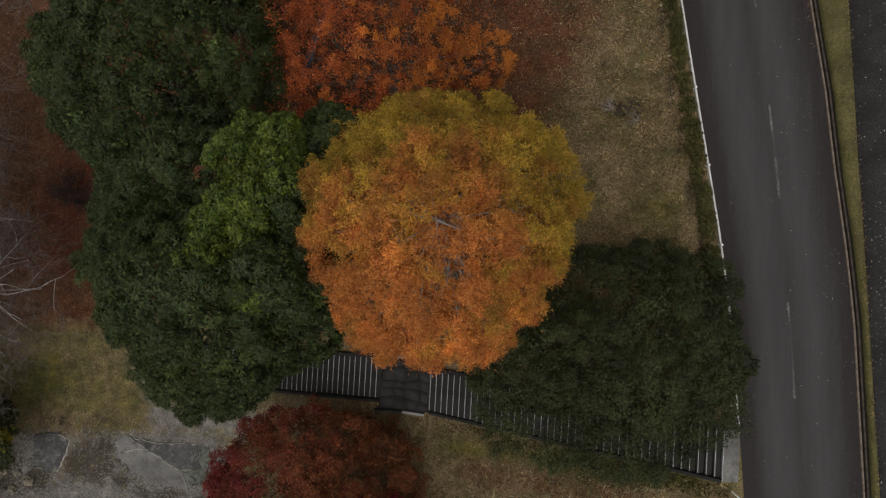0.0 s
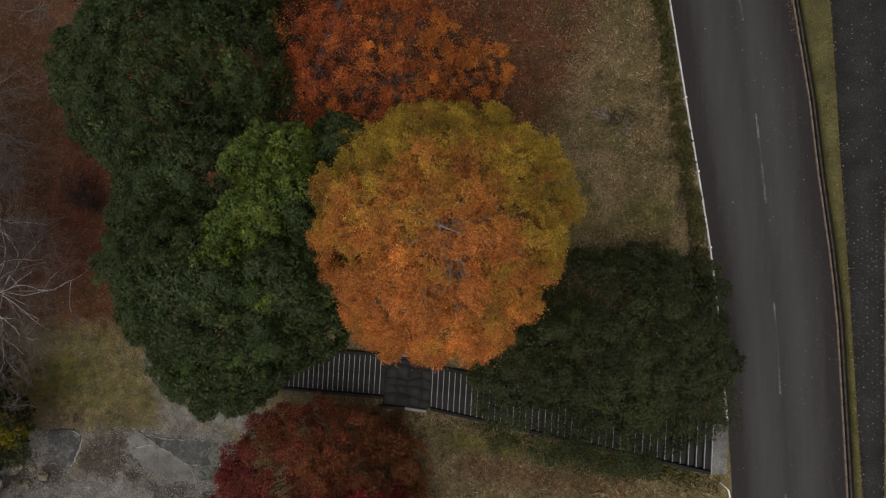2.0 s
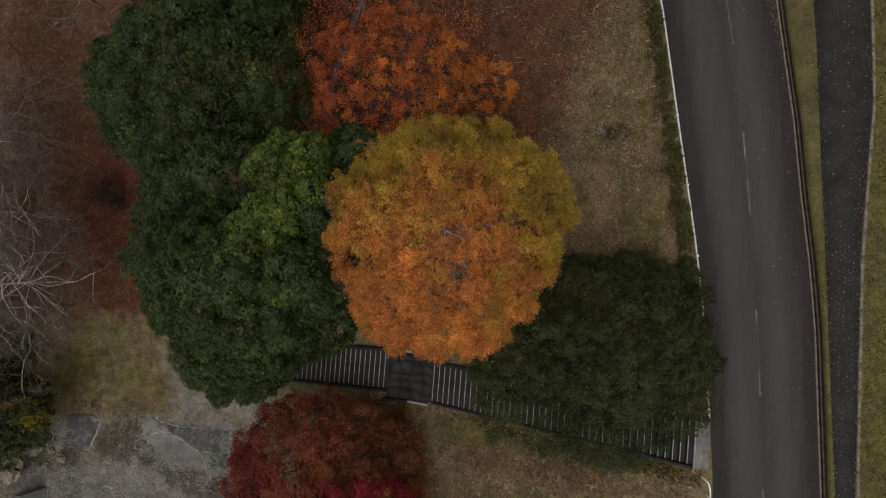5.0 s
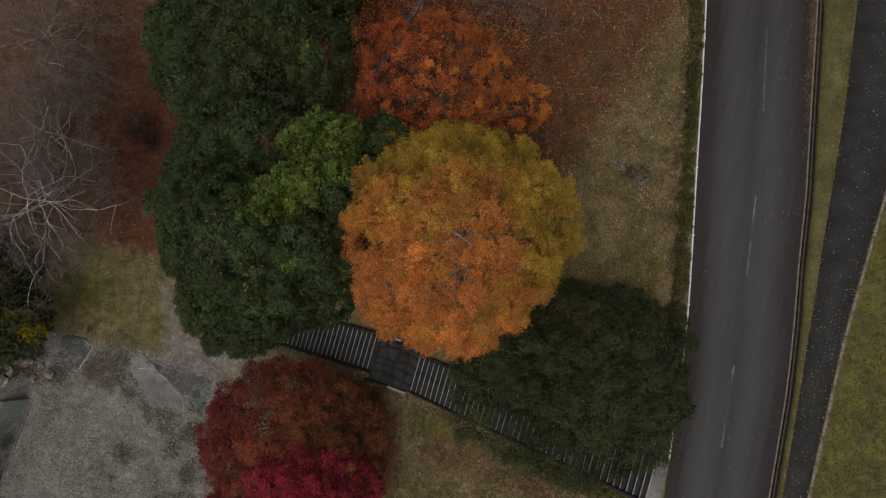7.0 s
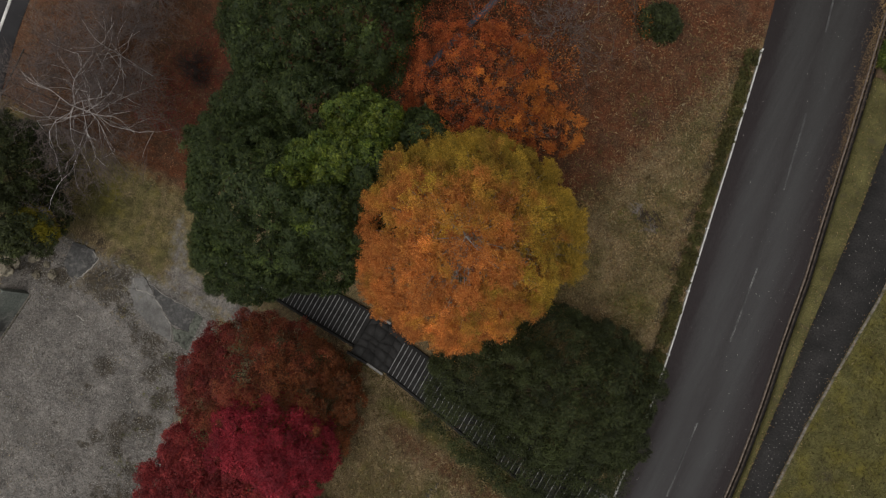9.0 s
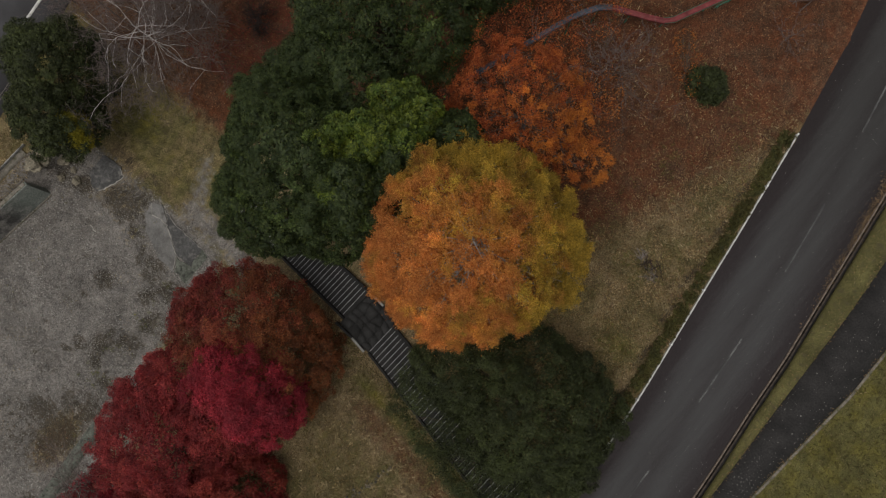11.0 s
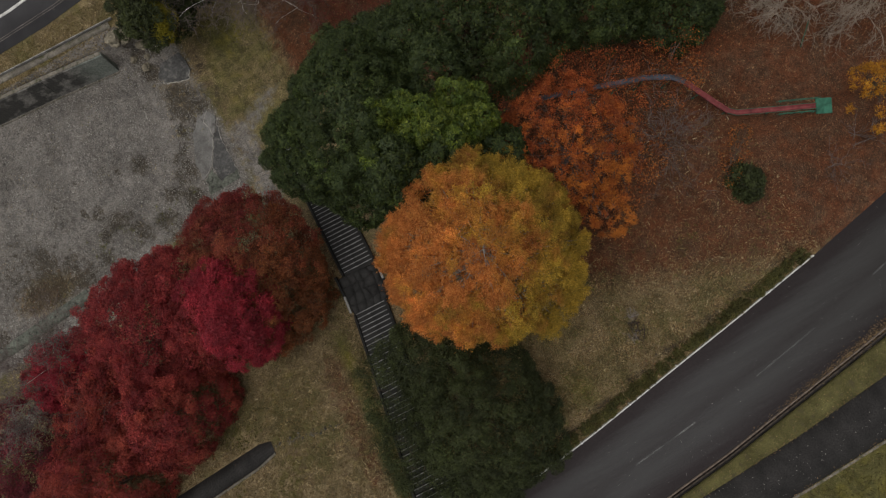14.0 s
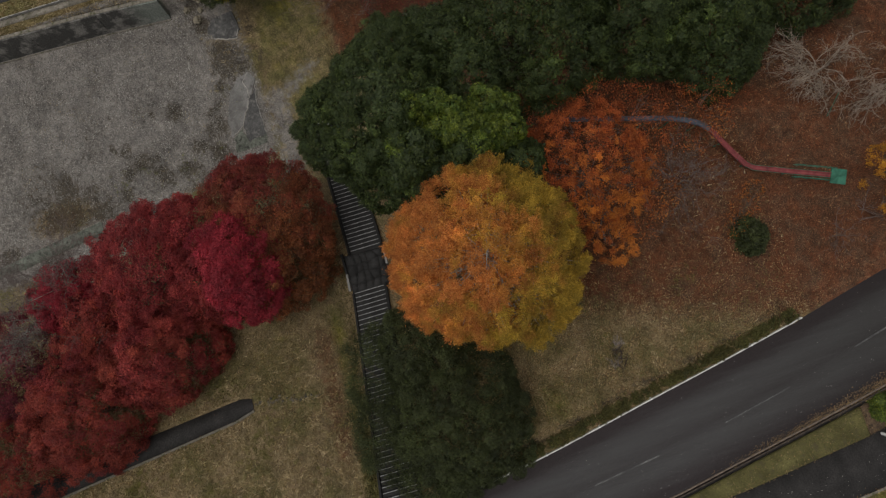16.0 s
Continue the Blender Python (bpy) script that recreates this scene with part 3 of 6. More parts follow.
for y0 in (-37.5, -27.5, -17.5, -7.5, 2.5, 12.2, 22.0, 32.0):
    centre_dash(y0, y0 + 4.8)


def kerb_run(name, line, width, height, y0, y1, material, label, length=2.0):
    run = empty(name, 0, 0, 0)
    y = y0
    while y < y1 - 0.05:
        e = min(y + length, y1)
        a, b = float(line(y)), float(line(e))
        n = Vector((a - b, e - y)).length
        piece = part("kerb_stone", box_bm(width, n - 0.012, height, 0.012), material, run)
        piece.matrix_local = Matrix.Translation(((a + b) / 2, (y + e) / 2, height / 2 - 0.2)) @ Matrix.Rotation(math.atan2(a - b, e - y), 4, "Z")
        y = e
    return tagged(run, label, "kerb", "", "structure")


kerb_run("kerb_west", lambda y: road_west(y) - 0.01, 0.09, 0.38, -8.9, 19.2, KERB, "pale concrete kerb along the road")
kerb_run("kerb_east", lambda y: road_east(y) + 0.03, 0.1, 0.3, -40, 26, KERB_BROWN, "worn brown concrete kerb along the road")
kerb_run("gutter_east", lambda y: road_east(y) + 0.22, 0.09, 0.33, -40, 26, KERB_DARK, "narrow worn gutter edge beside the road")
strip("drain_channel", lambda y: road_east(y) + 0.27, lambda y: road_east(y) + 0.59, -0.5, -0.27, -40, 30, PATH_BLACK, 1.0, "dark open drain channel beside the road", "drain")
kerb_run("path_edging", lambda y: path_east(y) + 0.1, 0.16, 0.23, -30, 30, EDGING, "pale concrete edging of the footpath", 3.0)


def delineator(x, y):
    post = empty("reflector_post", x, y, 0.1)
    bm = bmesh.new()
    bmesh.ops.create_cone(bm, cap_ends=True, segments=12, radius1=0.05, radius2=0.045, depth=0.45, matrix=Matrix.Translation((0, 0, 0.22)))
    stem = part("post", bm, WHITE_PLASTIC, post)
    bm = bmesh.new()
    bmesh.ops.create_uvsphere(bm, u_segments=12, v_segments=6, radius=0.058, matrix=Matrix.Translation((0, 0, 0.45)) @ Matrix.Diagonal((1, 1, 0.5, 1)))
    part("cap", bm, WHITE_PLASTIC, stem)
    tagged(post, "short white reflector post on the kerb", "post", "reflector posts")


for y in (19.1, 15.43, 7.98, 4.1, 0.15, -3.75):
    delineator(float(road_west(y)) - 0.12, y)


# ---- plants ----
def unit(v):
    return v / np.maximum(np.linalg.norm(v, axis=-1, keepdims=True), 1e-9)


def leaves(centres, normals, size, rng, aspect=0.55, along=None, wild=0.5):
    """Small pointed leaves. along: the way they point."""
    k = len(centres)
    n = unit(normals + wild * rng.normal(size=(k, 3)))
    a = along if along is not None else rng.normal(size=(k, 3))
    a = unit(a - n * (a * n).sum(-1, keepdims=True) + 1e-6)
    b = np.cross(n, a)
    s = (size * rng.uniform(0.6, 1.4, (k, 1))) / 2
    w = s * aspect * rng.uniform(0.7, 1.3, (k, 1))
    v = np.stack([centres + a * s, centres - a * s * 0.8 + b * w, centres - a * s - b * w * 0.9], 1)
    return v.reshape(-1, 3), np.arange(3 * k).reshape(-1, 3)


def cloud(lobes, sub, per, size, rng, aspect=0.55, wild=0.5, cover=1.1, low=-0.3, radial=None, most=90000, tight=0.0):
    """Lobes (rows of centre and three radii) carry small tufts, and each tuft carries leaves."""
    lobes = np.asarray(lobes, dtype=float)
    count = np.maximum((cover * 2.2 * lobes[:, 3] * lobes[:, 4] / sub ** 2).astype(int), 2)
    own = np.repeat(np.arange(len(lobes)), count)
    d = unit(rng.normal(size=(len(own), 3)))
    d[:, 2] = np.where(d[:, 2] < low, -d[:, 2], d[:, 2])
    tuft = lobes[own, :3] + d * lobes[own, 3:6] * rng.uniform(0.7 + 0.22 * tight, 1.0, (len(own), 1))
    per = min(per, most / len(own))
    pick = rng.permutation(np.repeat(np.arange(len(own)), int(math.ceil(per))))[:int(per * len(own))]
    e = unit(rng.normal(size=(len(pick), 3)) * (0.75 - 0.4 * tight) + d[pick] * (0.7 + 0.8 * tight) + np.array([0, 0, 0.35]))
    s = sub * rng.uniform(0.75, 1.25, len(own))[pick, None]
    c = tuft[pick] + unit(rng.normal(size=(len(pick), 3)) + d[pick] * 0.5) * s * rng.uniform(0.3, 1.1, (len(pick), 1)) * tight + e * s * rng.uniform(0.55, 1.1, (len(pick), 1)) * (1 - tight)
    along = None
    if radial is not None:
        along = unit(c - np.asarray(radial)) + 0.45 * rng.normal(size=(len(pick), 3))
    return leaves(c, e + np.array([0, 0, 0.3]), size, rng, aspect, along, wild)


def pillows(rows, tuft, per, size, rng, aspect=0.5, wild=0.5, cover=1.0, bias=0.8, most=90000, spiky=0.35, lift=0.5):
    """Rounded clumps of foliage. A row: centre, radius, height, outward way (three), tone. Each clump bears small
    pointed tufts all over its outer side, and each tuft its leaves. Returns corners, faces and the tone of each corner."""
    rows = np.asarray(rows, dtype=float)
    count = np.maximum((cover * 3.2 * rows[:, 3] ** 2 / tuft ** 2).astype(int), 3)
    own = np.repeat(np.arange(len(rows)), count)
    n = rows[own, 5:8]
    d = unit(n * bias + 0.85 * unit(rng.normal(size=(len(own), 3))))
    span = np.stack([rows[own, 3], rows[own, 3], rows[own, 4]], -1)
    tip = rows[own, :3] + d * span * rng.uniform(0.86, 1.1, (len(own), 1))
    per = min(per, most / len(own))
    pick = rng.permutation(np.repeat(np.arange(len(own)), int(math.ceil(per))))[:int(per * len(own))]
    k = len(pick)
    s = tuft * rng.uniform(0.7, 1.35, len(own))[pick, None]
    a = rng.uniform(-1.0, 0.55, (k, 1))
    axis = unit(d[pick] + np.array([0, 0, 0.15]))
    side = rng.normal(size=(k, 3))
    side = side - axis * (side * axis).sum(-1, keepdims=True)
    c = tip[pick] + axis * a * s + side * s * np.clip(0.5 - spiky * a, 0.08, 1.0)
    normal = d[pick] * (1.2 - lift) + np.array([0, 0, lift])
    v, f = leaves(c, normal, size, rng, aspect, axis + 0.8 * side, wild)
    return v, f, np.repeat(rows[own[pick], 8], 3)


def dome_rows(rng, domes, size, gap=1.7, flat=0.8, ragged=0.06, power=2.0, rough=0.35, head=0.0, swell=0.0, skirt=1.0):
    """Clumps over domes (x, y, rx, ry, top, bottom): widest at bottom, highest at top; those buried in another dome are left out."""
    out = []
    for index, (x, y, rx, ry, top, bottom) in enumerate(domes):
        step = gap * size
        count = max(5, int(math.pi * rx * ry * (1 + 0.3 * (top - bottom) / rx) / step ** 2))
        turn = rng.uniform(0, 6.28)
        k = max(3, int(0.8 * (rx + 0.5) * (ry + 0.5) / max(head, 0.5) ** 2))
        u, a = np.sqrt((np.arange(k) + 0.5) / k), np.arange(k) * 2.399963 + turn
        heads = np.stack([x + rx * u * np.cos(a), y + ry * u * np.sin(a)], -1) + rng.normal(size=(k, 2)) * max(head, 0.5) * 0.25
        tall, hue = rng.uniform(0.6, 1.4, k), rng.uniform(-0.25, 0.25, k)
        wave = [(rng.uniform(0, 6.28), rng.uniform(-1, 1)) for _ in range(4)]
        rim = max(4, int(skirt * 3.0 * (rx + ry) / step))
        for i in range(count + rim):
            if i < count:
                r, a = math.sqrt((i + 0.5) / count), i * 2.399963 + turn + rng.normal() * 0.12
                drop = 0.0
            else:
                r, a = rng.uniform(0.9, 1.0), 6.283 * (i - count + rng.uniform(0, 0.7)) / rim
                drop = rng.uniform(0.2, 1.0) * min(0.45 * (top - bottom), 2.0)
            w = 1 + ragged * 0.5 * rng.normal() + ragged * sum(q * math.sin((j + 2) * a + p) for j, (p, q) in enumerate(wave)) * 0.6
            px, py = x + rx * r * w * math.cos(a), y + ry * r * w * math.sin(a)
            z = bottom + (top - bottom) * (1 - min(1, r) ** power) - drop
            far = np.hypot(heads[:, 0] - px, heads[:, 1] - py)
            j = int(np.argmin(far))
            if head:
                z += swell * tall[j] * (1 - min(1.5, far[j] / head) ** 2)
            z += rng.normal() * size * rough
            buried = False
            for other, (ox, oy, orx, ory, ot, ob) in enumerate(domes):
                q = math.hypot((px - ox) / orx, (py - oy) / ory)
                if other != index and q < 0.95 and ob + (ot - ob) * (1 - q ** power) > z + 1.0:
                    buried = True
            if buried:
                continue
            lean = power * r ** max(power - 1, 0.3) * (top - bottom) / rx * (2.0 if drop else 1.0)
            n = unit(np.array([math.cos(a) * lean, math.sin(a) * lean, 1.0]))
            s = size * rng.uniform(0.7, 1.3)
            out.append((px, py, z, s, s * flat, *n, float(np.clip(0.5 + hue[j] + rng.normal() * 0.22, 0, 1))))
    return out


def foliage(name, parts, material, parent, label=""):
    """Joins sets of (corners, faces, tones) into one mesh that keeps the tone of each clump."""
    v, f, t, o = [], [], [], 0
    for pv, pf, pt in parts:
        v.append(pv), f.append(pf + o), t.append(pt)
        o += len(pv)
    ob = link_mesh(name, np.concatenate(v), np.concatenate(f), material, parent, label)
    ob.data.attributes.new("clump_tone", "FLOAT", "POINT").data.foreach_set("value", np.concatenate(t).astype(np.float32))
    return ob


def tube(points, radii, sides=5):
    """A tapered round limb along some points."""
    p, verts, faces = np.asarray(points, dtype=float), [], []
    for i in range(len(p)):
        t = p[min(i + 1, len(p) - 1)] - p[max(i - 1, 0)]
        t = t / max(np.linalg.norm(t), 1e-9)
        u = np.cross(t, (0.3, 0.9, 0.31))
        u = u / max(np.linalg.norm(u), 1e-9)
        w = np.cross(t, u)
        for k in range(sides):
            a = 2 * math.pi * k / sides
            verts.append(p[i] + radii[i] * (math.cos(a) * u + math.sin(a) * w))
    for i in range(len(p) - 1):
        for k in range(sides):
            faces.append((i * sides + k, i * sides + (k + 1) % sides, (i + 1) * sides + (k + 1) % sides, (i + 1) * sides + k))
    return verts, faces


class Wood:
    """Gathers limbs into one mesh."""

    def __init__(self):
        self.v, self.f, self.tv, self.tf = [], [], [], []

    fine = 0.0

    def limb(self, points, r0, r1, sides=5):
        v, f = tube(points, np.linspace(r0, r1, len(points)), sides)
        keep_v, keep_f = (self.tv, self.tf) if r0 < self.fine else (self.v, self.f)
        o = len(keep_v)
        keep_v += v
        keep_f += [tuple(q + o for q in face) for face in f]

    def branch(self, rng, start, way, length, radius, depth, spread=0.6, droop=0.0, split=3, sides=5):
        """A crooked branch that forks."""
        pts, q, w = [np.array(start, dtype=float)], np.array(start, dtype=float), unit(np.array(way, dtype=float))
        steps = 4 if depth > 1 else 3 if depth else 2
        for i in range(steps):
            w = unit(w + rng.normal(size=3) * 0.22 + np.array([0, 0, -droop]))
            q = q + w * length / steps
            pts.append(q.copy())
        self.limb(pts, radius, radius * 0.5, sides if depth > 0 else 3)
        if depth > 0:
            for k in range(split):
                at = pts[1 + k % (len(pts) - 1)] if k < split - 1 else pts[-1]
                turn = unit(w + rng.normal(size=3) * spread)
                self.branch(rng, at, turn, length * rng.uniform(0.5, 0.75), max(radius * 0.62, 0.0105), depth - 1, spread, droop, split, sides)

    def mesh(self, name, material, parent, label=""):
        return link_mesh(name, self.v, self.f, material, parent, label, True)


def broad_tree(name, label, at, domes, material, leaf, seed, clump=0.6, tuft=0.2, most=80000, category="tree", bark=None, group="", limbs=9, stout=1.0,
               gap=1.6, flat=0.8, ragged=0.06, rough=0.35, head=0.0, swell=0.0, power=2.0, fill=1.0, thin=(), thin_most=20000, aspect=0.5, wild=0.5, spiky=0.35, cover=1.0, skirt=1.0, lift=0.5):
    """A tree at a spot, with a crown made of domes (x, y, rx, ry, top, bottom)."""
    rng = np.random.default_rng(seed)
    gx, gy = at
    g = ground_at(gx, gy)
    tree = empty(name, 0, 0, 0)
    wood, wood_thin = Wood(), Wood()
    top, bottom = max(d[4] for d in domes), min(d[5] for d in domes)
    fork = g + max(0.35, (bottom - g) * 0.6)
    h = top - g
    wood.limb([(gx, gy, g - 0.3), (gx + 0.1, gy, (g + fork) / 2), (gx, gy + 0.1, fork)], 0.03 * h, 0.022 * h, 9)
    for x, y, rx, ry, t, b in domes:
        for i in range(limbs):
            a = 2 * math.pi * i / limbs + rng.normal() * 0.2
            r = rng.uniform(0.4, 0.8)
            e = np.array([x + rx * r * math.cos(a), y + ry * r * math.sin(a), b + (t - b) * (1 - r ** 2) - (3.2 if fill else 0.6) * clump - 0.1])
            f = np.array([gx, gy, fork - rng.uniform(0, 0.1) * (fork - g)])
            m = (f + e) / 2 + rng.normal(size=3) * 0.15 * rx ** 0.5 + np.array([0, 0, -0.03 * h])
            wood.limb([f, m, e], 0.011 * h * stout, 0.02 * stout, 6)
            for k in range(0 if fill else 3):
                wood.branch(rng, m + (e - m) * k / 3, (e - f) + rng.normal(size=3) * 1.5 - np.array([0, 0, 1.0]), 0.3 * rx, 0.005 * h * stout, 1, 0.7)
    wood.mesh("trunk", bark or BARK, tree)
    rows = dome_rows(rng, domes, clump, gap, flat, ragged, power, rough, head, swell, skirt)
    sets = [pillows(rows, tuft, 400, leaf, rng, aspect, wild, cover, 0.8, most, spiky, lift)]
    if thin:
        loose = dome_rows(rng, thin, clump, gap * 0.9, 0.6, ragged * 1.5, power, rough, 0.0, 0.0, 0.7)
        for x, y, rx, ry, t, b in thin:
            for i in range(14):
                a = rng.uniform(0, 6.283)
                e = np.array([x + rx * 0.8 * math.cos(a), y + ry * 0.8 * math.sin(a), b + 0.2])
                p = np.array([x, y, b - 0.6]) + (e - np.array([x, y, b])) * 0.3
                wood_thin.limb([p, (p + e) / 2 + rng.normal(size=3) * 0.2, e], 0.02, 0.009, 4)
        sets.append(pillows(loose, tuft * 2.0, 400, leaf, rng, aspect, 0.8, cover, 0.4, thin_most, 0.0))
        wood_thin.mesh("bough", bark or BARK, tree, "thin hanging branchwork")["kind"] = "stuff"
    if fill:
        inner = dome_rows(rng, [(x, y, rx * 0.93, ry * 0.93, t - 1.5 * clump, b - 1.5 * clump) for x, y, rx, ry, t, b in domes], clump * 1.1, 1.2, flat, 0.03, power, 0.2, head, swell)
        sets.append(pillows(inner, tuft * 1.6, 60, leaf * 1.5, rng, 0.62, 0.5, 1.3, 0.8, 44000 * fill))
    foliage("crown", sets, material, tree)
    return tagged(tree, label, category, group)


def conifer():
    rng = np.random.default_rng(5)
    x, y = -0.2, 0.4
    g = ground_at(x, y)
    tree = empty("dawn_redwood", 0, 0, 0)
    wood = Wood()
    top, low, wide = 13.0, 4.2, 5.6

    def rim(a):
        """How far the crown reaches, all round."""
        return wide + 0.27 * math.sin(a) + 0.22 * math.sin(2 * a) - 0.11 * math.cos(3 * a) + 0.17 * math.sin(3 * a)

    wood.limb([(x, y, g - 0.4), (x, y, g + 6), (x + 0.05, y, top - 3), (x, y, top - 0.3)], 0.55, 0.04, 10)
    # where grey twigs show: start, way and number
    fans = ((0.16, 0.75, 0.5, -0.45, 7), (-0.02, 0.56, -0.2, -0.8, 3), (0.42, -0.5, 0.15, -0.3, 4), (0.2, -0.9, -0.4, -0.85, 4), (-1.47, -0.3, -0.1, 0.45, 4), (-1.0, -0.3, -0.3, -0.25, 3),
            (-1.26, -2.2, 0.1, -0.35, 5), (-2.3, -1.7, -0.2, -0.15, 5), (2.6, -0.2, 0.4, -0.2, 5), (-0.4, 1.5, -0.2, 0.4, 6), (1.0, 2.6, 0.3, 0.2, 4), (3.1, 1.4, 0.3, 0.1, 4), (1.6, -3.0, 0.2, -0.4, 5))
    rows, deep = [], []
    tiers = 225
    heads = np.array([(rim(q * 2.399963) * math.sqrt((q + 0.5) / 64) * np.array([math.cos(q * 2.399963), math.sin(q * 2.399963)]) + rng.normal(size=2) * 0.25) + (x, y) for q in range(64)])
    tall, hue_of = rng.uniform(0.5, 1.5, 64), rng.uniform(-0.28, 0.28, 64)
    for i in range(tiers):
        u = (i + 0.5) / tiers
        a = i * 2.399963 + rng.normal() * 0.1
        r = math.sqrt(u)
        k = 1 + 0.025 * rng.normal() + 0.02 * math.sin(3 * a + 1.0) + 0.02 * math.sin(5 * a)
        reach = rim(a) * r * k
        px, py = x + reach * math.cos(a), y + reach * math.sin(a)
        if min(math.hypot(px - fx - 0.35 * dx, py - fy - 0.35 * dy) for fx, fy, dx, dy, q in fans) < 0.2:
            continue
        z = top - (top - low) * r ** 1.9 + rng.normal() * 0.4
        away = np.hypot(heads[:, 0] - px, heads[:, 1] - py)
        near = int(np.argmin(away))
        z += 1.0 * tall[near] * (1 - (away[near] / 0.75) ** 2)
        size = rng.uniform(0.28, 0.5)
        lean = 1.3 * r
        n = unit(np.array([math.cos(a) * lean + 0.7 * (px - heads[near, 0]), math.sin(a) * lean + 0.7 * (py - heads[near, 1]), 1.0]))
        tone = float(np.clip(rng.normal(0.5 + hue_of[near], 0.15), 0, 1))
        rows.append((px, py, z, size, size * 0.95, *n, tone))
        # feathery sprays that reach out from under the clump
        for q in range(4 if r < 0.7 else 6):
            b = a + rng.normal() * (0.9 if r < 0.7 else 0.6)
            w, fall, hue = size * rng.uniform(0.85, 1.2), size * rng.uniform(0.1, 0.6), float(np.clip(tone + rng.normal() * 0.15, 0, 1))
            for k2, t in enumerate((0.17, 0.13, 0.09)):
                e = w + 0.15 * k2
                rows.append((px + e * math.cos(b), py + e * math.sin(b), z - fall + 0.03 * k2, t, t, math.cos(b) * 0.8, math.sin(b) * 0.8, 0.6, hue))
        deep.append((px - 0.3 * math.cos(a), py - 0.3 * math.sin(a), z - 1.5, 0.85, 0.5, *n, 0.1))
        inner = np.array([x, y, z - 0.1 * reach - 0.4])
        wood.limb([inner, (inner + (px, py, z)) / 2 + np.array([0, 0, -0.25]), (px, py, z - 0.3)], 0.03 + 0.006 * reach, 0.012, 4)
    for i in range(90):
        a = 6.283 * (i + rng.uniform(0, 0.8)) / 90
        z = low - rng.uniform(0.1, 2.4)
        reach = rim(a) * rng.uniform(0.9, 1.0)
        t = rng.uniform(0.4, 0.65)
        rows.append((x + reach * math.cos(a), y + reach * math.sin(a), z, t, t * 0.8, math.cos(a), math.sin(a), 0.5, float(np.clip(rng.normal(0.5, 0.24), 0, 1))))
    for fx, fy, dx, dy, count in fans:
        r = min(1.0, math.hypot(fx - x, fy - y) / wide)
        z = top - (top - low) * r ** 1.9 - 0.35
        for i in range(count):
            b = math.atan2(dy, dx) + (i / (count - 1) - 0.5) * 0.8 + rng.normal() * 0.1
            w = max(0.45, math.hypot(dx, dy)) * rng.uniform(0.75, 1.15)
            p = np.array([fx + rng.normal() * 0.1, fy + rng.normal() * 0.1, z])
            e = p + np.array([math.cos(b) * w, math.sin(b) * w, rng.uniform(0.1, 0.3)])
            wood.limb([p, (p + e) / 2 + np.array([0, 0, 0.06]), e], 0.012, 0.006, 4)
            for q in range(2):
                o = p + (e - p) * rng.uniform(0.3, 0.8)
                wood.limb([o, o + np.array([rng.normal() * 0.1, rng.normal() * 0.1, 0.1])], 0.008, 0.005, 3)
    wood.mesh("trunk", TWIG_PALE, tree, "tapering trunk with thin grey side branches")
    sets = [pillows(rows, 0.17, 400, 0.105, rng, 0.3, 0.45, 1.25, 0.75, 330000, 0.42), pillows(deep, 0.3, 60, 0.24, rng, 0.35, 0.5, 1.0, 0.8, 24000)]
    foliage("crown", sets, LEAF_CEDAR, tree)
    return tagged(tree, "tall conifer with rust-orange and yellow-green feathery autumn needles", "tree")


conifer()
EVERGREEN = "broad evergreen tree with a dense dark green crown"
for i, (at, domes) in enumerate((
        ((-13.2, 8.5), [(-13.6, 8.8, 5.5, 5.2, 7.0, 1.5), (-16.0, 6.6, 3.2, 3.0, 3.5, -0.5), (-14.2, 3.2, 2.9, 2.4, 3.6, 0.0), (-11.6, 3.6, 2.3, 1.8, 5.2, 2.5), (-16.4, 2.2, 2.2, 2.0, -0.4, -3.0), (-17.6, 8.8, 3.3, 3.3, 2.4, -1.0)]),
        ((-11.2, -2.4), [(-11.4, -2.2, 5.4, 5.0, 6.2, -0.5), (-12.4, -5.9, 3.5, 3.3, 1.5, -3.0), (-8.3, -4.3, 2.7, 2.1, 2.4, -2.0), (-14.9, -0.8, 3.6, 3.4, 2.4, -1.5)]),
        ((-12.0, 15.0), [(-12.4, 15.4, 4.6, 4.2, 7.0, 2.0)]),
        ((-9.0, 19.6), [(-9.4, 19.6, 3.9, 3.3, 6.0, 1.5)]),
        ((-11.5, 26.0), [(-11.6, 26.2, 4.2, 4.4, 6.5, 2.0)]))):
    broad_tree("evergreen_tree", EVERGREEN, at, domes, LEAF_DARK, 0.13, 11 + i, 0.54, 0.18, (132000, 136000, 66000, 50000, 40000)[i], group="evergreen trees", head=1.5, swell=0.8, rough=0.55, wild=0.3, gap=1.72, flat=1.05, lift=0.15, fill=(1.3, 1.3, 0.8, 0.7, 0.6)[i], aspect=0.45)
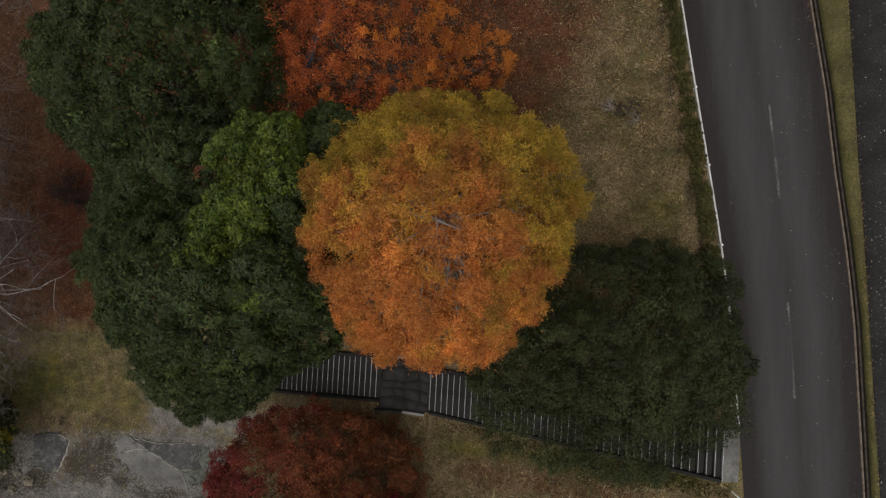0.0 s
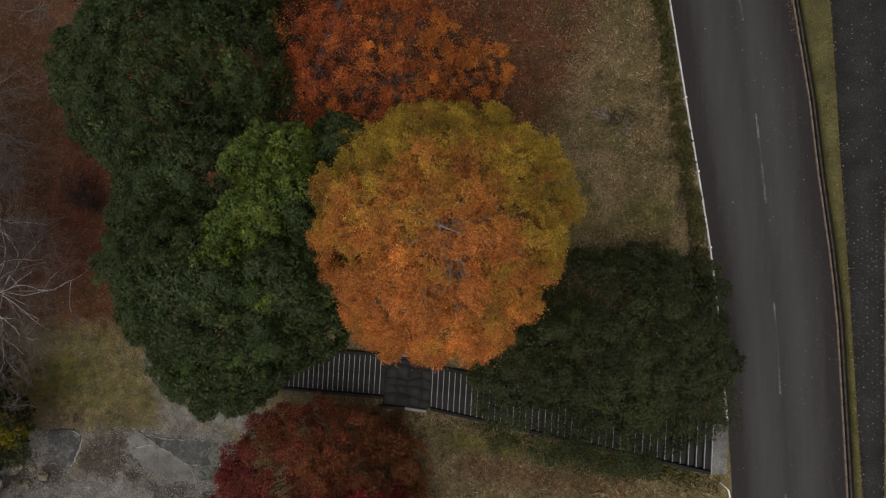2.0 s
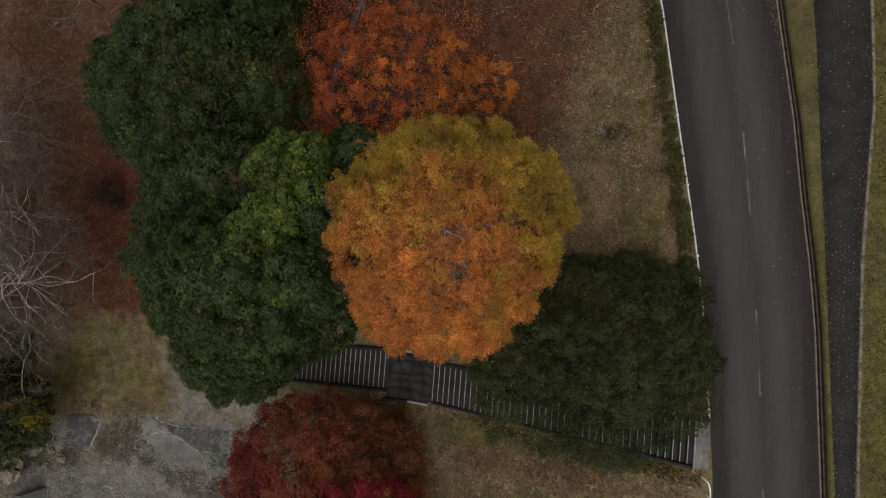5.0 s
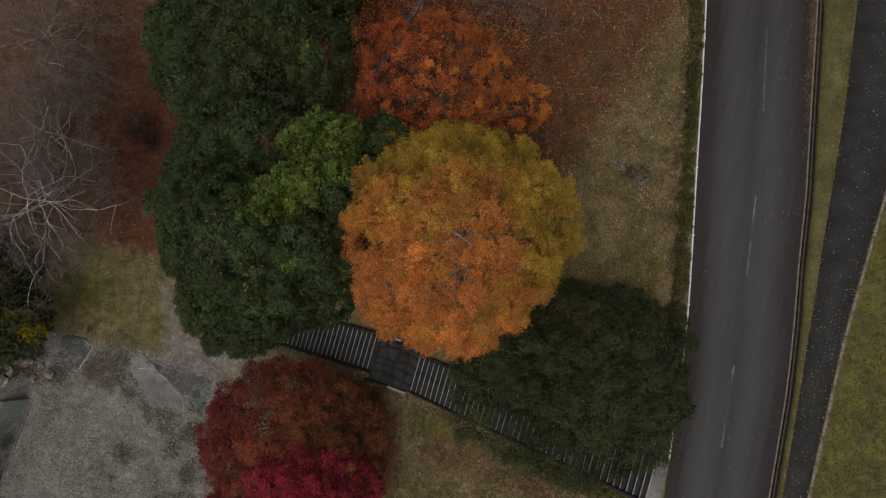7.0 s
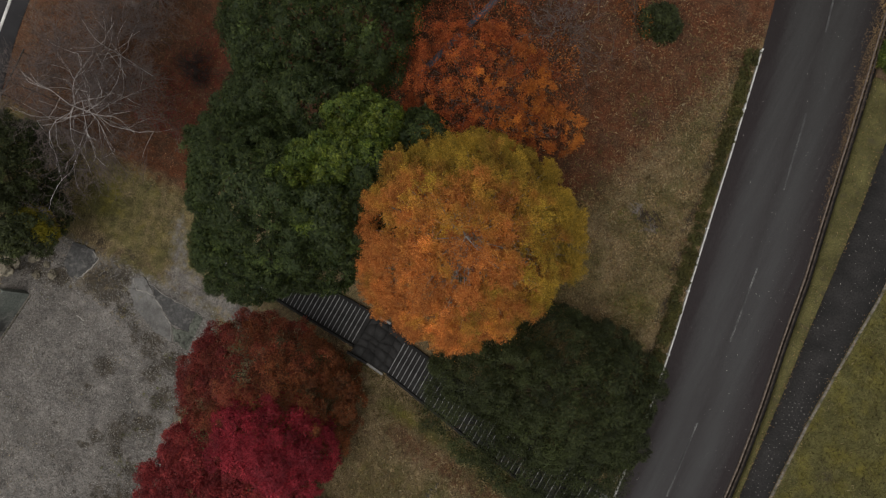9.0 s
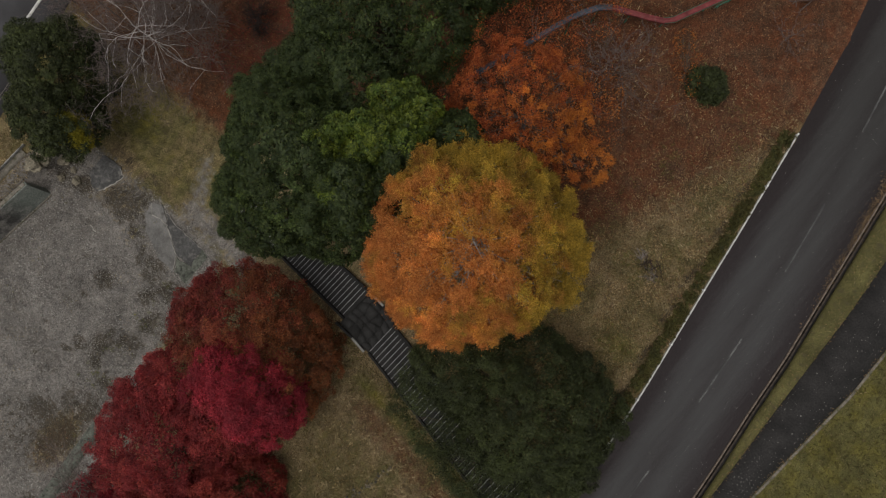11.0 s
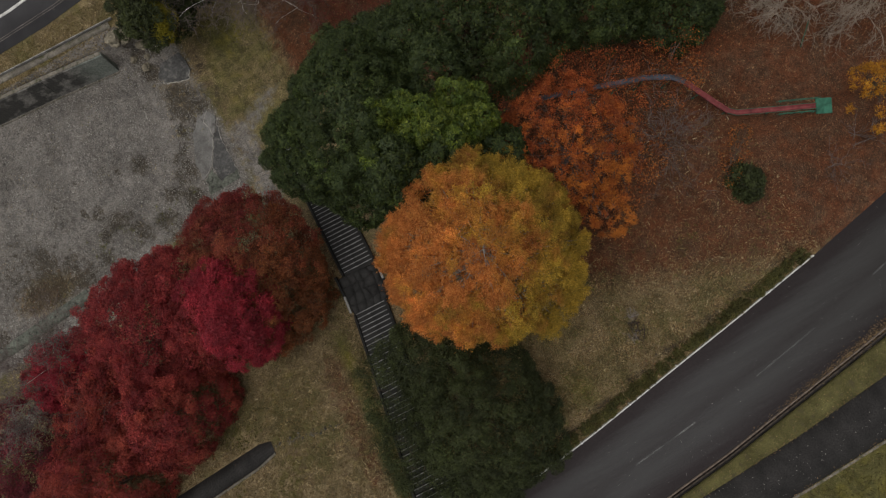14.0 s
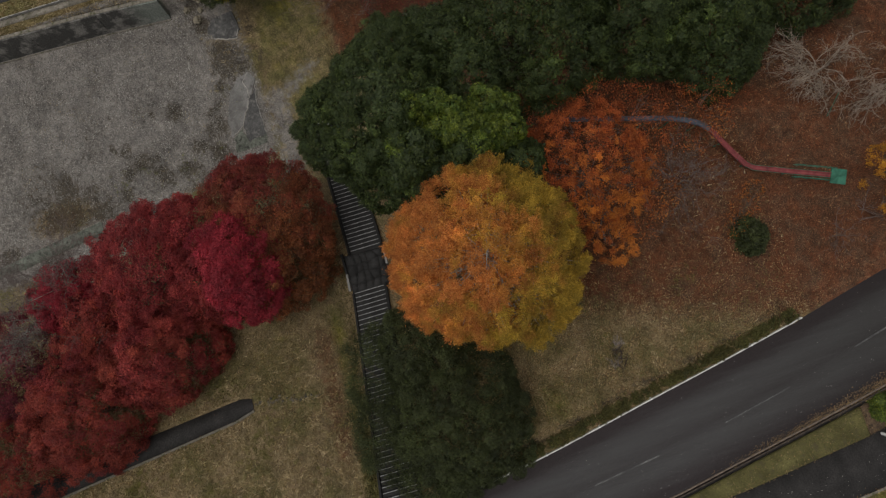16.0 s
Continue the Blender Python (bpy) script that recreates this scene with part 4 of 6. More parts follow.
broad_tree("evergreen_tree", "evergreen tree with bright light green young leaves on top", (-7.6, 1.6),
           [(-8.19, 4.2, 1.07, 1.01, 6.2, 4.8), (-6.92, 4.38, 0.89, 0.84, 6.6, 5.2), (-8.87, 3.64, 0.8, 0.76, 7.4, 6.0), (-7.63, 2.81, 0.97, 0.92, 6.8, 5.4), (-6.46, 2.27, 0.63, 0.6, 7.6, 6.2), (-7.67, 1.44, 0.94, 0.89, 7.9, 6.5), (-9.84, 0.5, 0.99, 0.94, 6.4, 5.0), (-8.27, 0.6, 0.81, 0.77, 6.9, 5.5), (-10.03, -0.68, 0.79, 0.75, 6.8, 5.4), (-9.2, -0.78, 0.87, 0.82, 5.7, 4.3), (-9.03, 1.58, 0.59, 0.56, 7.5, 6.1), (-8.38, -2.2, 0.81, 0.77, 6.0, 4.6), (-7.57, -1.13, 0.68, 0.64, 5.5, 4.1), (-7.02, 3.36, 0.8, 0.76, 7.0, 5.6)],
           LEAF_LIGHT, 0.12, 21, 0.34, 0.15, 66000, group="evergreen trees", limbs=3, rough=1.0, ragged=0.12, wild=0.3, gap=1.9, flat=1.05, fill=0.7, aspect=0.45, lift=0.15)
broad_tree("evergreen_tree", "evergreen tree with mid-green leaves between darker crowns", (-6.8, -1.8), [(-6.6, -0.8, 2.2, 2.6, 6.0, 2.5), (-4.9, 4.7, 1.1, 1.0, 5.6, 4.0), (-6.2, 1.6, 1.5, 1.5, 6.8, 4.5), (-7.4, -1.3, 1.3, 1.2, 6.6, 5.0)],
           LEAF_DARK, 0.15, 22, 0.52, 0.19, 45000, group="evergreen trees", head=1.2, swell=0.6, rough=0.5, wild=0.3, gap=1.85, flat=1.05, lift=0.15, aspect=0.45)
broad_tree("oak_tree", "dull dark green evergreen oak, thin over the stairs", (9.4, -4.9),
           [(9.6, -4.5, 5.0, 4.6, 5.4, 0.8), (4.9, -6.0, 3.2, 2.3, 2.2, -0.8)], LEAF_OAK, 0.1, 23, 0.5, 0.2, 125000, head=1.3, swell=0.7, rough=0.5, fill=0.6, wild=0.5, spiky=0.3, lift=0.25, gap=1.75, flat=1.0,
           thin=[(6.4, -8.8, 4.3, 2.5, 1.2, -1.2), (9.6, -9.2, 3.2, 2.3, 1.8, 0.0), (9.0, -10.7, 3.2, 1.5, -0.6, -1.8), (13.0, -7.3, 1.6, 2.2, 2.4, 1.0)], thin_most=54000)
MAPLE = "maple tree in %s autumn leaf"
for i, (tone, at, domes, material, most) in enumerate((
        ("brownish red", (-6.8, -13.6), [(-7.3, -14.3, 6.3, 4.7, -1.9, -6.2), (-11.0, -15.6, 2.7, 2.9, -4.0, -6.8)], LEAF_BROWNRED, 70000),
        ("bright crimson", (-4.4, -16.6), [(-5.3, -16.3, 4.1, 2.8, 0.1, -2.6)], LEAF_CRIMSON, 36000),
        ("deep red", (-6.9, -23.4), [(-7.2, -23.3, 5.2, 5.0, -1.0, -5.2), (-4.6, -28.4, 3.0, 3.0, -1.6, -4.4), (-4.9, -19.7, 2.9, 2.4, -1.8, -4.6), (-9.2, -20.4, 3.0, 2.6, -2.6, -5.6)], LEAF_RED, 100000),
        ("deep red", (-1.2, -24.6), [(-1.0, -24.6, 3.6, 4.2, -0.2, -3.5)], LEAF_RED, 46000),
        ("crimson", (-7.9, -29.8), [(-7.5, -29.8, 2.9, 2.9, -2.6, -5.4)], LEAF_CRIMSON, 26000),
        ("deep red", (1.4, -30.8), [(1.2, -30.8, 4.7, 4.2, 0.2, -3.4)], LEAF_RED, 50000),
        ("dark wine red", (-3.6, -36.6), [(-3.6, -36.6, 4.6, 4.4, -1.5, -5.5)], LEAF_PURPLE, 40000),
        ("dark wine red", (3.6, -38.5), [(3.6, -38.4, 4.4, 4.4, 0.5, -3.0)], LEAF_RED, 36000))):
    broad_tree("maple_tree", MAPLE % tone, at, domes, material, 0.094, 31 + i, 0.46, 0.2, int(most * 1.12), group="maples", stout=0.6, flat=0.7, gap=1.8, head=1.2, swell=1.5, rough=0.8, fill=(1.4, 0.65, 2.0, 0.8, 0.55, 0.8, 0.6, 0.6)[i], wild=0.6, spiky=0.2, skirt=1.3, ragged=0.05)
broad_tree("beech_tree", "half-bare tree with sparse russet and orange leaves", (-3.0, 9.3),
           [(-3.5, 8.8, 4.2, 4.0, 5.6, 1.8), (1.2, 8.8, 1.7, 1.4, 2.8, 1.6)], LEAF_BEECH, 0.1, 41, 0.36, 0.2, 56000, limbs=12, gap=1.75, fill=0, stout=0.45, rough=1.6, ragged=0.12, wild=0.8, spiky=0.0, bark=TWIG_DARK, cover=1.0,
           thin=[(-5.4, 12.6, 2.9, 2.6, 3.4, 1.2), (-4.6, 17.2, 2.6, 2.4, 2.2, 1.0), (-1.0, 11.2, 3.0, 2.6, 3.2, 1.4), (-4.6, 9.6, 4.9, 4.2, 3.8, 1.0)], thin_most=15000)
broad_tree("beech_tree", "tree with yellow-orange autumn leaves", (3.4, 27.6), [(3.7, 27.2, 1.8, 1.7, 5.0, 3.0), (2.5, 25.9, 0.8, 0.7, 4.4, 3.4)], LEAF_YELLOW, 0.1, 42, 0.42, 0.22, 7000, gap=2.3, fill=0, ragged=0.16, rough=0.8, wild=0.8, spiky=0.0)
broad_tree("evergreen_tree", "dark evergreen tree beside the lower road", (-31.6, -12.4), [(-31.6, -12.6, 3.1, 2.8, -6.4, -9.5), (-33.6, -9.4, 3.2, 3.2, -5.0, -9.0)], LEAF_OAK, 0.15, 43, 0.55, 0.22, 42000, ragged=0.14, head=1.4, swell=0.7, fill=0.6)
broad_tree("shrub", "tall yellow-leaved shrub at the edge of the yard", (-30.4, -12.4), [(-29.6, -12.1, 0.9, 0.8, -7.6, -9.0), (-29.0, -12.7, 0.6, 0.6, -8.4, -9.6), (-30.2, -13.2, 0.6, 0.5, -8.2, -9.4)], LEAF_YELLOW_GREEN, 0.13, 44, 0.3, 0.2, 5000, category="shrub", limbs=4, ragged=0.2, wild=0.6)
broad_tree("shrub", "small dark green conical evergreen shrub", (4.4, 17.75), [(4.4, 17.75, 1.15, 0.72, 2.7, 0.3)], LEAF_OAK, 0.11, 45, 0.32, 0.16, 9000, category="shrub", limbs=4, power=1.3, ragged=0.1)
broad_tree("shrub", "small shrub with orange autumn leaves", (2.9, 17.6), [(3.35, 17.0, 0.6, 0.5, 1.5, 0.6), (2.4, 18.1, 0.6, 0.6, 1.4, 0.6), (1.6, 19.0, 0.5, 0.5, 1.2, 0.6)], LEAF_BEECH, 0.09, 46, 0.3, 0.2, 1000, category="shrub", limbs=4, fill=0, wild=0.8)


def bare_tree(name, label, x, y, reach, top, seed, material, limbs=11, depth=4, first=0.5, lean=0.9, thick=1.0, split=4, droop=0.012, spread=0.5):
    rng = np.random.default_rng(seed)
    g = ground_at(x, y)
    h = top - g
    tree = empty(name, 0, 0, 0)
    wood = Wood()
    wood.fine = 0.0115
    wood.limb([(x, y, g - 0.3), (x + 0.05, y + 0.05, g + h * 0.4), (x, y, g + h * 0.8)], 0.0055 * h * thick, 0.0035 * h * thick, 8)
    for i in range(limbs):
        a = 2.399963 * i + rng.normal() * 0.3
        z = g + h * (first + (0.8 - first) * i / limbs)
        wood.branch(rng, (x, y, z), (math.cos(a), math.sin(a), lean * rng.uniform(0.4, 1.2)), reach * rng.uniform(0.5, 0.7) * (1.15 - 0.5 * i / limbs), 0.0026 * h * thick, depth, spread, droop, split, 4)
    wood.mesh("trunk", material, tree)
    link_mesh("branchwork", wood.tv, wood.tf, material if material is BARK_TAN or material is BARK_BLACK else TWIG_DARK, tree, "fine bare twigs")["kind"] = "stuff"
    return tagged(tree, label, "tree", "bare trees")


BARE = "leafless tree with thin pale grey spreading branches"
bare_tree("bare_tree", BARE, -28.8, -3.0, 6.6, -2.5, 51, BARK_WHITE, 18, 4, 0.45, 0.35, 0.7, 4, 0.012, 0.6)
bare_tree("bare_tree", BARE, -29.4, 1.8, 5.2, -3.5, 53, BARK_WHITE, 18, 4, 0.45, 0.35, 0.62, 4, 0.012, 0.6)
bare_tree("bare_tree", BARE, -30.6, 7.6, 5.2, -2.0, 52, TWIG_GREY, 15, 4, 0.4, 0.6, 0.9, 4, 0.012, 0.6)
bare_tree("bare_tree", BARE, -33.5, -3.5, 5.0, -4.0, 60, TWIG_GREY, 8, 4, 0.4, 0.6, 0.9, 4, 0.012, 0.6)
bare_tree("bare_tree", BARE, -23.5, 15.5, 4.4, -1.0, 58, TWIG_GREY, 6)
bare_tree("bare_tree", "leafless tree with tan drooping twigs", -4.4, 25.0, 3.5, 4.0, 54, BARK_TAN, 11, 3, 0.2, 1.2, 2.8, 5, 0.17, 0.5)
bare_tree("bare_tree", "leafless tree with tan drooping twigs", -2.2, 29.6, 3.7, 4.0, 55, BARK_TAN, 11, 3, 0.2, 1.2, 2.8, 5, 0.17, 0.5)
bare_tree("bare_tree", BARE, -8.5, -29.6, 5.0, 0.4, 56, BARK_PALE, 10, 4, 0.62, 0.5, 0.45, 4, 0.012, 0.7)
bare_tree("bare_tree", BARE, -7.0, -33.4, 4.6, 0.2, 63, TWIG_GREY, 9, 4, 0.62, 0.5, 0.45, 4, 0.012, 0.7)
bare_tree("bare_tree", BARE, -0.5, 14.2, 4.0, 4.0, 57, TWIG_DARK, 8, 4, 0.3, 0.9, 1.0, 3)
bare_tree("bare_shrub", "low leafless bush with thin brown branches", 6.3, 23.3, 1.9, ground_at(6.3, 23.3) + 1.6, 61, TWIG_DARK, 9, 2, 0.1, 0.4, 3.0, 3)
bare_tree("bare_shrub", "low leafless bush with thin brown branches", -0.9, 16.4, 1.6, ground_at(-0.9, 16.4) + 1.6, 62, TWIG_DARK, 9, 2, 0.1, 0.4, 3.0, 3)
bare_tree("bare_shrub", "dense leafless dark brown bush", -26.2, 3.9, 1.7, -12.8, 59, BARK_BLACK, 22, 3, 0.05, 0.6, 2.4, 4)


# ---- stairs ----
def build_stairs():
    stairs = empty("stairs", 0, 0, 0)
    wide = 2.5
    yaw = Matrix.Rotation(radians(-2.6), 4, "Z")

    def flight(x0, c0, z0, x1, c1, z1, count):
        run, rise = abs(x1 - x0) / count, (z0 - z1) / count
        shared = {}
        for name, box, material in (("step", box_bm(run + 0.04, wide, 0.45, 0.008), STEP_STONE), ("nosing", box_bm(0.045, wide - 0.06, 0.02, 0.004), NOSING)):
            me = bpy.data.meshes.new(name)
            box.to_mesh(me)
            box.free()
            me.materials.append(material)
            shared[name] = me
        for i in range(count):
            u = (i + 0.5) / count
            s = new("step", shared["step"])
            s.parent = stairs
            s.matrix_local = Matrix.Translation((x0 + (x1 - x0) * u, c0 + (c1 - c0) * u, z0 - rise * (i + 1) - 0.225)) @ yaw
            e = new("nosing", shared["nosing"])
            e.parent = s
            e.location = (-run / 2 + 0.05, 0, 0.232)

    flight(14.1, -10.28, 0.0, -0.75, -8.72, -8.0, 42)
    flight(-3.72, -8.0, -8.0, -17.5, -8.3, -15.0, 38)
    # the landing, a skewed slab paved with broken stones
    corner = [Vector((-3.85, -9.82, 0)), Vector((-0.72, -10.1, 0)), Vector((-0.58, -7.0, 0)), Vector((-3.6, -6.68, 0))]

    def spot(u, w, z):
        p = corner[0].lerp(corner[1], u).lerp(corner[3].lerp(corner[2], u), w)
        return (p.x, p.y, z)

    v = [spot(a, b, z) for z in (-8.45, -8.03) for a, b in ((0, 0), (1, 0), (1, 1), (0, 1))]
    sides = [(0, 1, 5, 4), (1, 2, 6, 5), (2, 3, 7, 6), (3, 0, 4, 7)]
    bed = link_mesh("landing", v, [(4, 5, 6, 7)] + sides, STEP_STONE, stairs)
    rng = np.random.default_rng(3)
    grid = np.stack(np.meshgrid(np.linspace(0.02, 0.98, 5), np.linspace(0.02, 0.98, 6), indexing="ij"), -1)
    jit = rng.uniform(-0.07, 0.07, (5, 6, 2))
    jit[[0, -1], :, 0] = 0
    jit[:, [0, -1], 1] = 0
    grid = grid + jit
    for i in range(4):
        for k in range(5):
            q = np.array([grid[a, b] for a, b in ((i, k), (i + 1, k), (i + 1, k + 1), (i, k + 1))])
            q = q.mean(0) + (q - q.mean(0)) * 0.97
            high = -8.0 + rng.uniform(-0.006, 0.006)
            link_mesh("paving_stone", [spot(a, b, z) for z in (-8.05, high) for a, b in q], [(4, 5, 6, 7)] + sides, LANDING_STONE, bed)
    tagged(stairs, "long dark outdoor stairs with pale step edges and a landing", "stairs", "", "structure")
    half = wide / 2 + 0.12
    for side, name in ((-1, "stair_kerb_south"), (1, "stair_kerb_north")):
        run = empty(name, 0, 0, 0)
        mid = [(-4.1, -9.97, -8.0), (-2.42, -10.05, -8.0), (-1.05, -10.24, -8.0)] if side < 0 else [(-3.6, -6.58, -8.0), (-2.2, -6.72, -8.0), (-0.6, -6.88, -8.0)]
        lower = [(-17.5 + 13.7 * k / 14, -8.3 + 0.3 * k / 14 + side * half, -15.0 + 7.0 * k / 14) for k in range(15)]
        upper = [(-0.7 + 14.8 * k / 15, -8.72 - 1.56 * k / 15 + side * half, -8.0 + 8.0 * k / 15) for k in range(16)]
        for line, pale in ((lower, ()), (mid, (1,) if side < 0 else (0,)), (upper, ())):
            for k, (p, q) in enumerate(zip(line[:-1], line[1:])):
                p, q = Vector(p), Vector(q)
                d = q - p
                piece = part("kerb_stone", box_bm(d.length - 0.01, 0.17, 0.5, 0.015), CONCRETE if k in pale else STEP_STONE, run)
                piece.matrix_local = Matrix.Translation((p + q) / 2 - Vector((0, 0, 0.14))) @ d.to_track_quat("X", "Z").to_matrix().to_4x4()
        tagged(run, "low concrete kerb beside the stairs", "kerb", "", "structure")
    apron = part("stair_head", box_bm(0.8, 2.6, 0.36, 0.01), SLAB_PALE)
    apron.matrix_world = Matrix.Translation((14.5, -10.38, -0.17)) @ yaw
    nose = part("nosing", box_bm(0.05, 2.6, 0.02, 0.004), NOSING, apron)
    nose.matrix_local = Matrix.Translation((-0.4, 0, 0.18))
    tagged(apron, "pale concrete slab at the head of the stairs", "slab", "", "structure")


build_stairs()


# ---- the slide ----
def sweep(points, profile, closed=False):
    """A profile of (sideways, up) pairs carried along points."""
    p = [Vector(q) for q in points]
    verts, faces, k = [], [], len(profile)
    for i, q in enumerate(p):
        t = (p[min(i + 1, len(p) - 1)] - p[max(i - 1, 0)]).normalized()
        side = t.cross(Vector((0, 0, 1))).normalized()
        up = side.cross(t)
        verts += [q + side * a + up * b for a, b in profile]
    for i in range(len(p) - 1):
        for j in range(k if closed else k - 1):
            faces.append((i * k + j, i * k + (j + 1) % k, (i + 1) * k + (j + 1) % k, (i + 1) * k + j))
    return verts, faces


def build_slide():
    slide = empty("slide", 0, 0, 0)
    line = [(2.3, 23.6, 1.5), (1.2, 21.4, 1.05), (0.2, 19.4, 0.75), (-0.2, 19.0, 0.7), (-0.95, 18.65, 0.6), (-2.1, 18.15, 0.5), (-3.2, 17.7, 0.4), (-3.85, 17.2, 0.3), (-4.3, 16.55, 0.2),
            (-4.75, 15.8, 0.0), (-5.35, 14.4, -0.4), (-6.4, 11.9, -1.3), (-7.6, 9.0, -2.2)]
    trough = [(-0.16, 0.18), (-0.135, 0.18), (-0.115, 0.0), (0.115, 0.0), (0.135, 0.18), (0.16, 0.18), (0.16, -0.05), (-0.16, -0.05)]
    for name, pts, material, label in (("upper_trough", line[:7], RED_STEEL, "faded red trough"), ("lower_trough", line[6:], BLUE_STEEL, "grey-blue trough")):
        v, f = sweep(pts, trough, True)
        link_mesh(name, v, f, material, slide, label)
    for off in (-0.18, 0.18):
        v, f = sweep(line[:4], [(off - 0.012, 0.16), (off + 0.012, 0.16), (off + 0.012, 0.2), (off - 0.012, 0.2)], True)
        link_mesh("side_rail", v, f, GREEN_STEEL, slide)
    ang = math.atan2(23.6 - 21.4, 2.3 - 1.2)
    deck = part("platform", box_bm(1.0, 1.0, 0.12, 0.02), GREEN_STEEL, slide, "green steel platform")
    deck.matrix_local = Matrix.Translation((2.53, 24.05, 1.5)) @ Matrix.Rotation(ang, 4, "Z")
    rot = Matrix.Rotation(ang, 4, "Z")
    for a, b in ((-0.48, -0.48), (0.48, -0.48), (0.48, 0.48), (-0.48, 0.48)):
        o = rot @ Vector((a, b, 0))
        x, y = 2.53 + o.x, 24.05 + o.y
        g = ground_at(x, y)
        wood = Wood()
        wood.limb([(x, y, g - 0.2), (x, y, 2.4)], 0.04, 0.04, 8)
        wood.mesh("post", GREEN_STEEL, deck).matrix_parent_inverse = deck.matrix_local.inverted()
    for b in (-0.48, 0.48):
        for z in (2.0, 2.4):
            o1, o2 = rot @ Vector((-0.48, b, 0)), rot @ Vector((0.48, b, 0))
            wood = Wood()
            wood.limb([(2.53 + o1.x, 24.05 + o1.y, z), (2.53 + o2.x, 24.05 + o2.y, z)], 0.025, 0.025, 8)
            wood.mesh("rail", GREEN_STEEL, deck).matrix_parent_inverse = deck.matrix_local.inverted()
    for off in (-0.4, 0.4):
        for lift in (0.45, 0.75):
            pts = []
            for q in (0.0, 0.5, 1.0):
                p = Vector(line[0]).lerp(Vector(line[1]), q)
                t = (Vector(line[0]) - Vector(line[1])).normalized()
                s = t.cross(Vector((0, 0, 1))).normalized()
                pts.append(tuple(p + s * off + Vector((0, 0, lift))))
            wood = Wood()
            wood.limb(pts, 0.02, 0.02, 8)
            bar = wood.mesh("handrail", GREEN_STEEL, slide)
            for q in (0.1, 0.35, 0.6, 0.85) if lift > 0.5 else ():
                p = Vector(pts[0]).lerp(Vector(pts[2]), q)
                wood = Wood()
                wood.limb([p, p - Vector((0, 0, 0.8))], 0.016, 0.016, 6)
                wood.mesh("baluster", GREEN_STEEL, bar)
    for q in (1, 3, 5, 7, 9, 10, 11):
        p = line[q]
        g = ground_at(p[0], p[1])
        wood = Wood()
        wood.limb([(p[0], p[1], g - 0.2), (p[0], p[1], p[2] - 0.05)], 0.05, 0.05, 8)
        wood.mesh("support", GREEN_STEEL, slide)
    tagged(slide, "long playground slide, red then blue, with green platform and rails", "slide")


build_slide()


# ---- the lower yard ----
def flat_slab(name, pts, z, thick, material, label):
    rng = np.random.default_rng(len(pts) * 7 + int(-pts[0][0]))
    rough = []
    for i, (x, y) in enumerate(pts):
        q = pts[(i + 1) % len(pts)]
        k = max(2, int(math.hypot(q[0] - x, q[1] - y) / 0.35))
        rough += [(x + (q[0] - x) * j / k + rng.normal() * 0.06, y + (q[1] - y) * j / k + rng.normal() * 0.06) for j in range(k)]
    pts = rough
    n = len(pts)
    bm = bmesh.new()
    low = [bm.verts.new((x, y, z - thick)) for x, y in pts]
    top = [bm.verts.new((x, y, z)) for x, y in pts]
    bm.faces.new(top)
    for i in range(n):
        bm.faces.new((low[i], low[(i + 1) % n], top[(i + 1) % n], top[i]))
    bmesh.ops.recalc_face_normals(bm, faces=bm.faces[:])
    return tagged(part(name, bm, material), label, "slab", "", "structure")


DARK_EDGE = [(-30.3, -14.4), (-29.5, -13.4), (-27.3, -13.3), (-26.5, -13.8), (-26.7, -14.6), (-27.4, -16.2), (-28.3, -16.0), (-29.7, -15.1)]
PALE_EDGE = [(-23.3, -13.9), (-22.4, -13.4), (-21.95, -13.6), (-20.95, -14.4), (-18.7, -15.8), (-17.9, -17.1), (-19.5, -17.0), (-21.9, -16.0), (-22.9, -14.9)]
GREY_EDGE = [(-21.9, -13.55), (-20.5, -13.9), (-18.56, -14.0), (-17.3, -14.0), (-17.06, -15.75), (-18.5, -15.82), (-20.9, -14.38)]
MOSS_EDGE = [(-17.25, -14.0), (-15.0, -14.2), (-15.2, -15.5), (-16.0, -17.3), (-17.5, -16.9), (-17.85, -17.05), (-18.5, -15.88), (-17.06, -15.8)]
flat_slab("slab_dark", DARK_EDGE, -14.95, 0.2, SLAB_DARK, "broken dark concrete slab in the yard")
flat_slab("slab_pale", PALE_EDGE, -14.96, 0.2, SLAB_PALE, "pale cracked concrete slab in the yard")
flat_slab("slab_grey", GREY_EDGE, -14.955, 0.2, SLAB_DARK, "weathered grey concrete slab in the yard")
flat_slab("slab_moss", MOSS_EDGE, -14.945, 0.2, MOSSY, "green-stained concrete slab in the yard")


